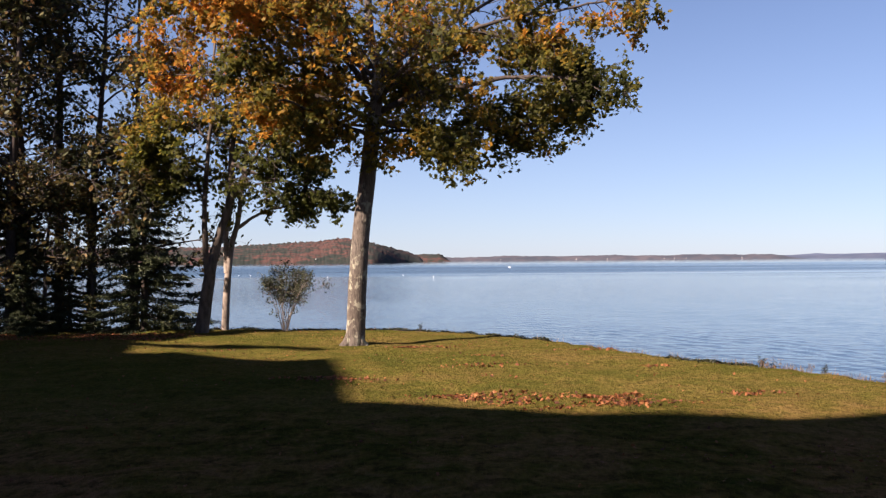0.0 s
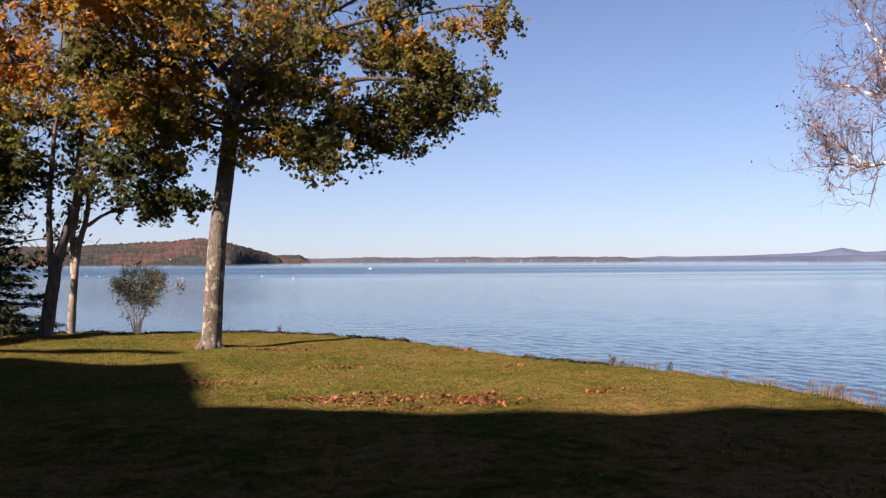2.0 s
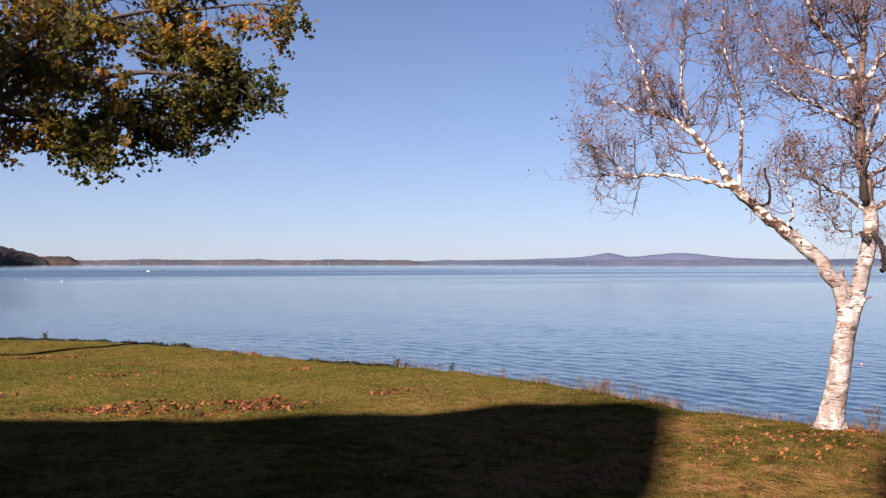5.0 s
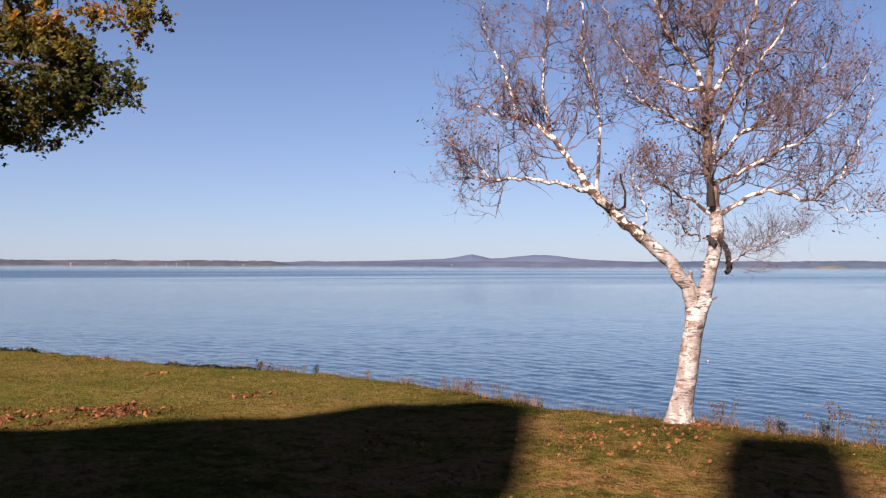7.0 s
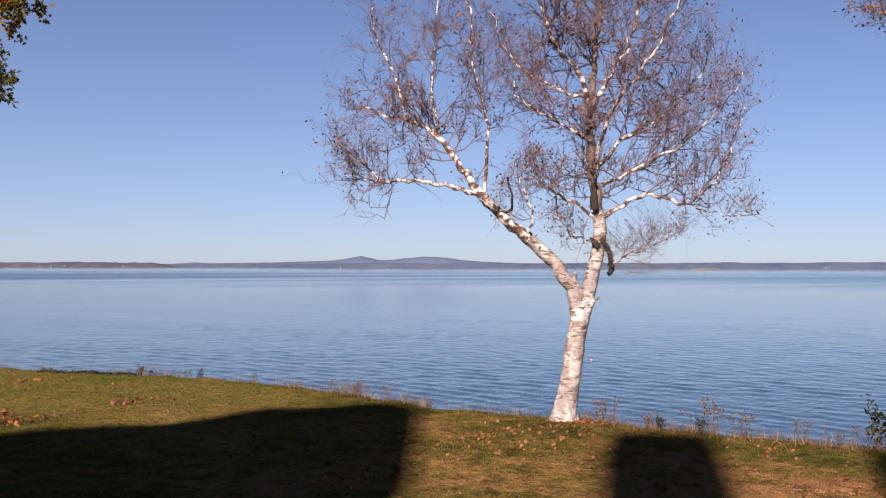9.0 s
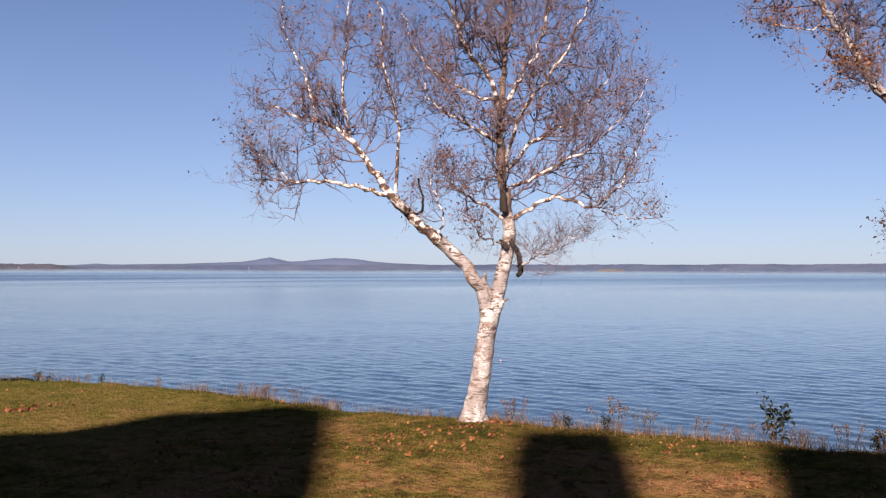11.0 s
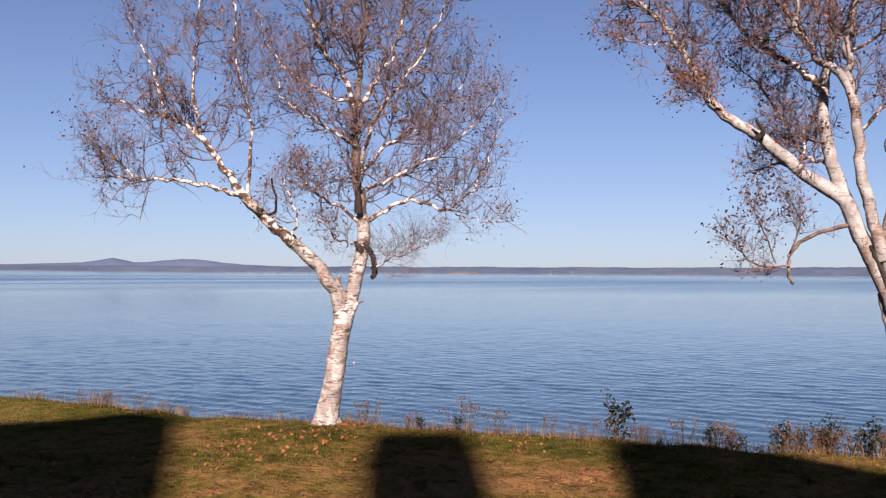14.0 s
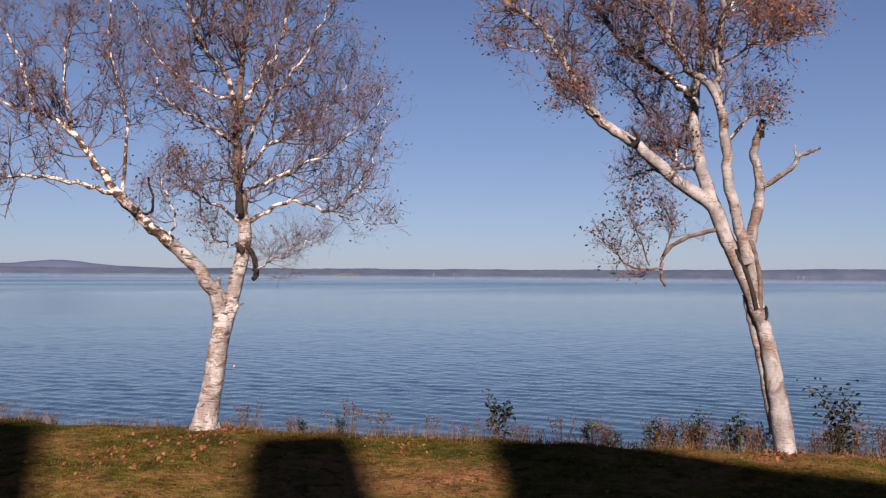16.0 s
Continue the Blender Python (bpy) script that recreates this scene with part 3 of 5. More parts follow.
def ripples(x, y):
    """Low wind ripples off the bank, dying away to a plain sheet further out, and stronger to the north."""
    rng = np.random.default_rng(17)
    r = np.hypot(x, y)
    z = np.zeros_like(x)
    for k in range(16):
        length = 0.41 * 1.085 ** k
        heading = radians(84 + 13 * rng.normal())
        crest = 2 * math.pi / length * (x * math.sin(heading) + y * math.cos(heading)) + rng.uniform(0, 6.28)
        bend = 1.2 * np.sin(0.41 * x + 0.33 * y + 2.1 * k) + 0.9 * np.sin(0.77 * y - 0.59 * x + k)
        patch = 0.55 + 0.45 * np.sin(0.13 * x * (1 + 0.1 * k) + 0.17 * y + 1.7 * k)
        reach = np.clip((85 * length + 15 - r) / 35, 0, 1)
        z = z + 0.033 * length / (2 * math.pi) * patch * reach * np.sin(crest + bend)
    north = 1.15 - 0.45 * np.clip((x / np.maximum(r, 1) - 0.15) / 0.65, 0, 1)
    return z * north * np.clip((150 - r) / 70, 0, 1) * (1 + 0.35 * np.clip((55 - r) / 20, 0, 1))


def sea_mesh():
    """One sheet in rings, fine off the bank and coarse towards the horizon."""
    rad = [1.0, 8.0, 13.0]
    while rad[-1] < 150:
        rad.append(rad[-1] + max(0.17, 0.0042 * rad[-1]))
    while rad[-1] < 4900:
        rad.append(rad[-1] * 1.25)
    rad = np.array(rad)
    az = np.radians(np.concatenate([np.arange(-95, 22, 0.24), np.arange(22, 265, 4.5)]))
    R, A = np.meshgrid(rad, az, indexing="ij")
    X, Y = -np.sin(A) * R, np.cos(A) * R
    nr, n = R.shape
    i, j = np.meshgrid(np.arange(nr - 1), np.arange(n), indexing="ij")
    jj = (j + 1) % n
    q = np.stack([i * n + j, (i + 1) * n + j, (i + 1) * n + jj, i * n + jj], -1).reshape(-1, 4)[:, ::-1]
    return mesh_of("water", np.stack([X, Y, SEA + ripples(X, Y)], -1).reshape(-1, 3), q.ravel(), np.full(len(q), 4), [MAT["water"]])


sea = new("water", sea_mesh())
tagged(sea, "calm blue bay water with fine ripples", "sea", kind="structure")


# ---- far land ----
def far_strip(name, az0, az1, dist, depth, profile, mat, label, step=0.04, rough=0.04, seed=1, category="hill", rows=22, bend=None):
    """A wooded rise along the horizon between two bearings; profile gives its height in metres at a bearing."""
    rng = np.random.default_rng(seed)
    az = np.arange(az0, az1, step)
    h = np.array([profile(a) for a in az])
    tilt = np.linspace(0, 1, rows)
    V = []
    for k, t in enumerate(tilt):
        rr = dist + depth * t + (0 if bend is None else np.array([bend(a) for a in az]))
        z = SEA - 1.0 + (h + 1.0) * np.sin(t * math.pi / 2) ** 0.75
        if 0 < k:
            bumps = np.convolve(rng.normal(size=len(az) + 4), (0.2, 0.5, 0.6, 0.5, 0.2), 'same')[2:-2]
            z = z + bumps * rough * (h * 0.5 + 8) * (0.22 + 0.78 * t ** 6)
        V.append(np.stack([-np.sin(np.radians(az)) * rr, np.cos(np.radians(az)) * rr, z], -1))
    back = V[-1].copy()
    back[:, :2] *= 1.02
    back[:, 2] = SEA - 1
    V.append(back)
    V = np.array(V)
    nr, n = V.shape[:2]
    i, j = np.meshgrid(np.arange(nr - 1), np.arange(n - 1), indexing="ij")
    q = np.stack([i * n + j, (i + 1) * n + j, (i + 1) * n + j + 1, i * n + j + 1], -1).reshape(-1, 4)
    ob = new(name, mesh_of(name, V.reshape(-1, 3), q.ravel(), np.full(len(q), 4), [mat]))
    return tagged(ob, label, category, kind="structure")


def bell(a, mid, wide):
    return math.exp(-((a - mid) / wide) ** 2)


def ease(a, a0, a1):
    t = min(max((a - a0) / (a1 - a0), 0), 1)
    return t * t * (3 - 2 * t)


def hill_profile(a):
    return float(np.interp(a, (1.25, 1.45, 2.2, 3.0, 4.2, 5.0, 5.8, 6.7, 7.6, 9.6, 13.4, 17, 34), (3, 17, 33, 42, 53, 62, 68, 68, 61, 57, 46, 44, 44)))


def point_profile(a):
    return 29 * ease(a, -0.62, 0.3) * (1 - 0.2 * ease(a, 1, 3))


def shore_profile(a):
    h = float(np.interp(a, (-104, -84, -76, -67, -55, -45, -33, -24, -15, 14), (40, 41, 33, 29, 26, 24, 21, 16, 14, 12)))
    return h + 1.2 * math.sin(a * 0.9) + 0.8 * math.sin(a * 2.3 + 2)


def near_shore_profile(a):
    """The nearer wooded shore with the cottages, ending in a low point."""
    return (19 + 1.5 * math.sin(a * 1.1) + math.sin(a * 2.9 + 1)) * ease(a, -21.6, -19.6) * (1 - 0.25 * ease(a, -6, 6)) + 0.5


def mountain_profile(a):
    return float(np.interp(a, (-60, -46, -41.5, -39.8, -38.4, -37.6, -36.9, -36.2, -35.0, -34.0, -33.4, -32.8, -32.25, -31.4, -30.5, -27, -23.2, -22.2, -21, -14),
                           (6, 20, 26, 32, 42, 52, 56, 57, 48, 39, 39, 50, 60, 46, 36, 25, 20, 24, 17, 6)))


far_strip("backdrop_hill", 1.25, 34, 2300, 350, hill_profile, MAT["hill"], "wooded headland in rust and green autumn colours", 0.035, 0.075, 2, bend=lambda a: 420 * (1 - ease(a, 1.2, 4.6)))
far_strip("backdrop_point", -0.65, 3.2, 3400, 150, point_profile, MAT["hill"], "low wooded point in red autumn colours", 0.03, 0.06, 3)
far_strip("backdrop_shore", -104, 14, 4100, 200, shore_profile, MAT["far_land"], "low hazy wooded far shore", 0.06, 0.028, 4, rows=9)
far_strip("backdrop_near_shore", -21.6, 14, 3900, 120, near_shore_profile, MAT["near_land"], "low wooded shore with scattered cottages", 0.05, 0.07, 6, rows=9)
far_strip("backdrop_mountains", -60, -14, 4550, 150, mountain_profile, MAT["mountain"], "distant mountains coloured haze-blue beyond the bay", 0.08, 0.012, 5, rows=9)


def at_bearing(az, dist, z=SEA):
    return Vector((-math.sin(radians(az)) * dist, math.cos(radians(az)) * dist, z))


# ---- unseen house behind the camera, shaped to cast the lawn shadows ----
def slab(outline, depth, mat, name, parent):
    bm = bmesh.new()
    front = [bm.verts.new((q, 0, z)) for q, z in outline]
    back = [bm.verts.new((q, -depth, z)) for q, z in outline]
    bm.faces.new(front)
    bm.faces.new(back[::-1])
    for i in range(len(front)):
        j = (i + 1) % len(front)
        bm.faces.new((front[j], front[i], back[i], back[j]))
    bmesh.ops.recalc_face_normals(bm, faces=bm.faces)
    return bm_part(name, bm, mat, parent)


# Unseen slabs; outlines run back along the sun from the shadow edges.
house = thing("shadow_house", Matrix.Translation(-away * 6.0) @ pose(0, 0, 0, 0, 0, SUN_AZ - 180), "unseen house outline added to cast the lawn shadows", "house")
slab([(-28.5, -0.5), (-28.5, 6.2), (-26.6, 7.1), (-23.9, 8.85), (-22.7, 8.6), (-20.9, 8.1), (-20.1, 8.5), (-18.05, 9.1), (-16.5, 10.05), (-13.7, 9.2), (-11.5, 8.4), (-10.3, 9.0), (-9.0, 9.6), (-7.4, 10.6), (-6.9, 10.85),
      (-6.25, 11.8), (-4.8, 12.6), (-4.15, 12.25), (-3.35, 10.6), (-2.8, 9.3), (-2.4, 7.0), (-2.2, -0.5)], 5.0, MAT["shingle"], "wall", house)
# thin added strip, there only to cast the streak across the lawn
slab([(-23.4, 8.5), (-23.3, 8.8), (-21.0, 9.75), (-18.7, 10.75), (-18.5, 10.55), (-20.6, 9.4)], 0.3, MAT["roof"], "streak_caster", house)
# invented stack that casts the narrow shadow band between two lit strips
slab([(-0.95, -0.5), (-1.0, 9.6), (-1.40, 11.7), (-0.24, 11.7), (-0.05, 10.6), (0.06, 9.6), (0.10, -0.5)], 1.2, MAT["brick"], "band_caster", house)
slab([(1.15, -0.5), (1.2, 9.55), (1.3, 10.6), (1.4, 11.45), (2.3, 11.55), (3.15, 11.2), (3.9, 10.5), (5.05, 9.95), (9, 8.0), (14, 5.0), (14, -0.5)], 5.0, MAT["shingle"], "right_caster", house)


# ---- trees on the lawn ----
def grow_birch_one():
    t = Tree(11, 0.34)
    t.limb([(-0.02, -0.15), (0.0, 0.06), (0.06, 0.48), (0.12, 0.92), (0.17, 1.29), (0.20, 1.50)], 0.150, 0.112, sides=14)
    t.limb([(-0.17, -0.12), (-0.07, 0.10), (0.03, 0.5)], 0.11, 0.10, -0.03, 0)
    t.limb([(0.13, -0.12), (0.05, 0.1), (0.06, 0.5)], 0.10, 0.10, 0.03, 0)
    t.limb([(0.15, 1.15), (0.16, 1.45), (0.06, 1.77), (-0.18, 2.10), (-0.52, 2.39)], 0.100, 0.082, 0, -0.08)
    t.limb([(-0.50, 2.37), (-0.81, 2.66), (-1.11, 2.96)], 0.075, 0.062, -0.08, -0.2, 3, 0.5, 0.5, bough=True, thin=0.0122, rise=0.34, wob=0.022)
    t.limb([(-1.11, 2.96), (-1.49, 3.04), (-1.91, 3.12), (-2.25, 3.12), (-2.58, 3.10), (-2.80, 3.17)], 0.0328, 0.0064, -0.2, -0.6, 28, 0.75, 0.2, bough=True, thin=0.0122, rise=0.34, wob=0.022)
    t.limb([(-1.11, 2.96), (-1.34, 3.30), (-1.72, 3.76), (-2.11, 3.99), (-2.50, 4.11), (-2.90, 4.22)], 0.0540, 0.0064, -0.2, 0.3, 32, 0.8, 0.2, bough=True, thin=0.0122, rise=0.34, wob=0.022)
    t.limb([(-1.68, 3.72), (-1.78, 4.44), (-1.73, 5.12), (-1.69, 6.03)], 0.0250, 0.0048, 0.05, 0.2, 27, 0.8, 0.15, bough=True, thin=0.0122, rise=0.34, wob=0.022)
    t.limb([(-0.81, 2.66), (-0.68, 2.84), (-0.74, 3.16)], 0.021, 0.012, -0.1, -0.2, dark=True)
    t.limb([(-0.52, 2.39), (-0.41, 2.69), (-0.55, 3.06), (-0.52, 3.51)], 0.0172, 0.0048, -0.1, -0.3, 16, 0.5, 0.2, bough=True, thin=0.0122, rise=0.34, wob=0.022)
    t.limb([(-1.04, 2.99), (-1.00, 3.82), (-1.15, 4.42), (-1.21, 5.26), (-1.27, 6.02)], 0.0234, 0.0048, -0.2, -0.6, 36, 0.7, 0.15, bough=True, thin=0.0122, rise=0.34, wob=0.022)
    t.limb([(-2.11, 3.99), (-2.34, 4.68), (-2.65, 5.30), (-2.73, 5.92)], 0.0195, 0.0040, 0.1, 0.5, 24, 0.7, 0.15, bough=True, thin=0.0122, rise=0.34, wob=0.022)
    t.limb([(-2.40, 3.12), (-2.66, 3.39), (-2.95, 3.66)], 0.0140, 0.0048, -0.45, -0.8, 17, 0.5, 0.1, bough=True, thin=0.0122, rise=0.34, wob=0.022)
    t.limb([(0.17, 1.15), (0.25, 1.48), (0.36, 1.95), (0.45, 2.39), (0.42, 2.74)], 0.105, 0.082, 0, 0.06)
    t.limb([(0.25, 1.38), (0.33, 1.52), (0.385, 1.585)], 0.070, 0.022, -0.01, -0.03, wob=0.004)
    t.limb([(0.38, 1.58), (0.44, 1.60)], 0.018, 0.010, -0.03, -0.03, brown=True, wob=0.003)
    t.limb([(0.22, 1.62), (0.13, 1.80), (0.12, 1.92)], 0.050, 0.025, -0.03, -0.05, wob=0.004)
    t.limb([(0.42, 2.28), (0.37, 2.33), (0.32, 2.36)], 0.045, 0.03, -0.07, -0.07, dark=True, wob=0.004)
    t.limb([(0.43, 2.60), (0.40, 2.91), (0.36, 3.43), (0.33, 4.02)], 0.072, 0.052, 0.05, 0.15, 21, 0.8, 0.2, brown=True, thin=0.0122, rise=0.34, wob=0.022)
    t.limb([(0.33, 4.02), (0.22, 4.47), (-0.07, 4.85), (-0.30, 5.23), (-0.52, 5.99), (-0.59, 6.67)], 0.0390, 0.0064, 0.15, -0.5, 34, 0.9, 0.15, bough=True, thin=0.0122, rise=0.34, wob=0.022)
    t.limb([(0.33, 4.02), (0.38, 4.61), (0.40, 5.05), (0.48, 5.65), (0.44, 6.62), (0.48, 7.36)], 0.047, 0.0064, 0.15, 0.3, 34, 0.9, 0.15, brown=True, thin=0.0122, rise=0.34, wob=0.022)
    t.limb([(0.35, 4.09), (0.58, 4.53), (0.82, 4.89), (0.98, 5.48), (1.09, 6.21)], 0.0351, 0.0064, 0.15, -0.2, 34, 0.9, 0.15, bough=True, thin=0.0122, rise=0.34, wob=0.022)
    t.limb([(0.44, 2.61), (0.73, 2.80), (1.09, 2.94), (1.51, 2.81), (1.80, 3.04), (2.01, 3.40), (2.22, 4.05)], 0.0328, 0.0048, 0.05, -0.4, 36, 0.7, 0.2, bough=True, thin=0.0122, rise=0.34, wob=0.022)
    t.limb([(0.40, 2.65), (0.07, 2.87), (-0.26, 3.03), (-0.37, 3.36)], 0.0250, 0.0064, 0.05, -0.5, 21, 0.6, 0.2, bough=True, thin=0.0122, rise=0.34, wob=0.022)
    t.limb([(0.39, 3.28), (0.80, 3.71), (1.37, 4.07), (1.80, 4.57), (2.01, 5.08)], 0.0281, 0.0048, 0.1, 0.6, 39, 0.8, 0.15, bough=True, thin=0.0122, rise=0.34, wob=0.022)
    t.limb([(0.40, 3.06), (0.94, 3.27), (1.66, 3.70), (2.15, 4.35)], 0.0265, 0.0048, 0.1, -0.7, 36, 0.8, 0.15, bough=True, thin=0.0122, rise=0.34, wob=0.022)
    t.limb([(0.34, 3.65), (-0.07, 3.88), (-0.52, 4.11), (-0.70, 4.41)], 0.0265, 0.0048, 0.1, -0.6, 24, 0.7, 0.2, bough=True, thin=0.0122, rise=0.34, wob=0.022)
    t.limb([(0.29, 4.24), (-0.15, 4.40), (-0.74, 4.87), (-1.04, 5.55)], 0.0234, 0.0048, 0.15, 0.6, 28, 0.8, 0.15, bough=True, thin=0.0122, rise=0.34, wob=0.022)
    t.limb([(0.40, 3.4), (0.6, 4.0), (1.1, 4.7), (1.5, 5.5), (1.7, 6.1)], 0.0265, 0.0048, 0.1, -0.9, 36, 0.8, 0.2, bough=True, thin=0.0122, rise=0.34, wob=0.022)
    t.limb([(0.45, 2.38), (0.52, 2.29), (0.575, 2.16), (0.585, 2.02), (0.56, 1.90)], 0.036, 0.034, -0.03, -0.12, dark=True, wob=0.012)
    t.limb([(0.38, 2.75), (0.36, 2.95), (0.37, 3.15)], 0.06, 0.03, -0.06, -0.08, dark=True, wob=0.004)
    t.limb([(0.60, 2.03), (0.80, 2.17), (1.08, 2.25), (1.37, 2.43)], 0.0109, 0.0032, -0.12, -0.3, 48, 0.5, 0.05, leaf=0.12, bough=True, thin=0.0122, rise=0.34, wob=0.022)
    t.limb([(0.40, 2.32), (0.15, 2.39), (-0.07, 2.58)], 0.0125, 0.0032, 0, -0.4, 17, 0.45, 0.2, bough=True, thin=0.0122, rise=0.34, wob=0.022)
    t.limb([(1.51, 2.81), (1.87, 2.69), (2.35, 2.64)], 0.0109, 0.0032, -0.15, -0.4, 16, 0.5, 0.1, bough=True, thin=0.0122, rise=0.34, wob=0.022)
    t.grow_twigs(5)
    t.thin_out(0.16, 0.30, (-0.5, 3.2), (1.2, 5.0))
    return t.build("birch_tree", pose(8.53, 8.53, 0, 0, 0, -45.0), "forked white birch, nearly bare, on the bank edge", "tree", MAT["birch"], MAT["twig"], MAT["birch_leaf"], 0.038, group="birches", bark_label="white peeling birch bark with dark marks", crown_label="few brown leaves", dark_mat=MAT["rotten"], bough_mat=MAT["limb"])


def grow_birch_two():
    t = Tree(23, 0.32)
    t.limb([(0.0, -0.15), (-0.01, 0.05), (-0.05, 0.38), (-0.12, 0.80), (-0.19, 1.21), (-0.27, 1.55), (-0.33, 1.80), (-0.38, 2.00)], 0.138, 0.055, sides=14)
    t.limb([(-0.27, 1.50), (-0.40, 1.86), (-0.53, 2.18), (-0.66, 2.48), (-0.80, 2.83)], 0.084, 0.088, -0.02, 0, sides=12, wob=0.004)
    t.limb([(-0.10, 0.20), (-0.18, 0.58), (-0.235, 0.90), (-0.31, 1.22), (-0.38, 1.52), (-0.44, 1.80)], 0.070, 0.040, 0.06, 0.02, wob=0.004)
    t.limb([(-0.28, 1.55), (-0.32, 1.90), (-0.385, 2.18), (-0.45, 2.42)], 0.068, 0.068, 0.0, -0.04, wob=0.004)
    t.limb([(-0.27, 1.62), (-0.28, 2.00), (-0.32, 2.22), (-0.38, 2.42)], 0.026, 0.030, -0.07, -0.05, brown=True, wob=0.004)
    # dark strip drawn as the crevice between the stems, not a broken stub
    t.limb([(-0.31, 1.62), (-0.385, 1.93), (-0.46, 2.13), (-0.55, 2.32)], 0.030, 0.020, -0.090, -0.082, dark=True, wob=0.004)
    t.limb([(-0.22, 1.50), (-0.20, 1.58), (-0.21, 1.66)], 0.022, 0.014, -0.06, -0.07, dark=True, wob=0.004)
    t.limb([(-0.80, 2.83), (-1.21, 3.14), (-1.68, 3.57), (-2.09, 3.87), (-2.37, 4.27), (-2.59, 4.71), (-2.89, 5.13), (-3.34, 5.47), (-3.88, 5.74)], 0.082, 0.022, 0, -0.4, 35, 0.7, 0.4, leaf=1, thin=0.0130, rise=0.32)
    t.limb([(-0.76, 2.75), (-0.94, 3.27), (-1.04, 3.82), (-1.01, 4.29), (-0.95, 4.90), (-0.98, 5.85), (-1.01, 6.68)], 0.086, 0.026, 0.05, 0.4, 22, 0.8, 0.4, thin=0.0130, rise=0.32)
    t.limb([(-0.40, 2.15), (-0.49, 2.55), (-0.58, 2.93), (-0.65, 3.53), (-0.72, 4.14), (-0.75, 4.61), (-0.64, 5.27), (-0.56, 6.08)], 0.076, 0.036, -0.04, -0.3, 22, 0.8, 0.5, thin=0.0130, rise=0.32)
    t.limb([(-0.70, 3.95), (-0.84, 4.26), (-1.05, 4.40), (-1.17, 4.60), (-1.29, 4.80), (-1.23, 5.33), (-1.34, 6.04)], 0.050, 0.022, -0.18, -0.3, 18, 0.7, 0.3, thin=0.0130, rise=0.32)
    t.limb([(-1.04, 4.12), (-1.34, 4.45), (-1.82, 4.83), (-2.17, 5.28), (-2.38, 5.87)], 0.05, 0.010, 0.15, 0.5, 35, 0.8, 0.3, bough=True, thin=0.0130, rise=0.32, wob=0.022)
    t.limb([(-0.38, 2.40), (-0.30, 2.83), (-0.27, 3.09), (-0.34, 3.43), (-0.23, 3.77)], 0.066, 0.042, 0, -0.2, wob=0.006, thin=0.0130, rise=0.32)
    t.limb([(-0.27, 3.60), (-0.24, 3.80)], 0.045, 0.03, -0.18, -0.2, dark=True, wob=0.004)
    t.limb([(-0.26, 3.03), (-0.10, 3.12), (0.08, 3.25), (0.14, 3.36), (0.24, 3.39), (0.36, 3.44)], 0.034, 0.018, -0.1, -0.3, wob=0.003, thin=0.0130, rise=0.32)
    t.limb([(0.13, 3.32), (0.11, 3.40), (0.10, 3.48)], 0.016, 0.012, -0.2, -0.2, thin=0.0130, rise=0.32, wob=0.003)
    t.limb([(-0.70, 2.56), (-1.07, 2.46), (-1.34, 2.26), (-1.36, 2.00), (-1.31, 1.88)], 0.026, 0.018, 0, -0.3, brown=True, thin=0.0130, rise=0.32, wob=0.007)
    t.limb([(-1.35, 2.09), (-1.67, 2.09), (-1.95, 2.33), (-2.12, 2.68)], 0.014, 0.004, -0.28, -0.5, 18, 0.33, 0.1, leaf=0.8, brown=True, thin=0.0130, rise=0.32, wob=0.010)
    t.limb([(-1.34, 2.26), (-1.24, 2.60), (-1.40, 2.94)], 0.012, 0.004, -0.26, -0.4, 22, 0.36, 0.1, leaf=0.8, brown=True, thin=0.0130, rise=0.32, wob=0.010)
    t.limb([(-1.5, 2.12), (-1.62, 2.5), (-1.75, 2.85)], 0.010, 0.004, -0.28, -0.6, 20, 0.33, 0.1, leaf=0.8, brown=True, thin=0.0130, rise=0.32, wob=0.010)
    t.limb([(-2.37, 4.27), (-2.55, 4.39), (-2.74, 4.46)], 0.028, 0.02, -0.2, -0.35, dark=True)
    t.limb([(-1.71, 3.56), (-1.64, 3.64), (-1.71, 3.77)], 0.04, 0.015, -0.2, -0.3, dark=True, wob=0.003)
    t.limb([(-0.74, 4.47), (-0.37, 4.65), (-0.06, 4.69), (0.31, 4.69)], 0.022, 0.005, -0.15, -0.4, 40, 0.55, 0.2, bough=True, thin=0.0130, rise=0.32, wob=0.022)
    t.limb([(-0.69, 5.08), (-0.31, 5.11), (0.19, 5.00)], 0.022, 0.005, -0.2, 0.3, 40, 0.6, 0.2, bough=True, thin=0.0130, rise=0.32, wob=0.022)
    t.limb([(-0.65, 3.60), (-0.37, 3.82), (-0.06, 3.97)], 0.016, 0.004, -0.1, -0.3, 16, 0.4, 0.2, bough=True, thin=0.0130, rise=0.32, wob=0.022)
    t.limb([(-1.99, 3.79), (-2.30, 4.09), (-2.66, 4.11)], 0.016, 0.004, -0.15, -0.6, 30, 0.4, 0.2, bough=True, thin=0.0130, rise=0.32, wob=0.022)
    t.limb([(-0.94, 3.27), (-1.27, 3.42), (-1.75, 4.20), (-2.16, 4.65)], 0.026, 0.005, 0.1, 0.7, 49, 0.7, 0.2, bough=True, thin=0.0130, rise=0.32, wob=0.022)
    t.limb([(-1.21, 3.14), (-1.54, 3.29), (-1.88, 3.09)], 0.018, 0.005, -0.05, 0.3, 14, 0.5, 0.3, bough=True, thin=0.0130, rise=0.32, wob=0.022)
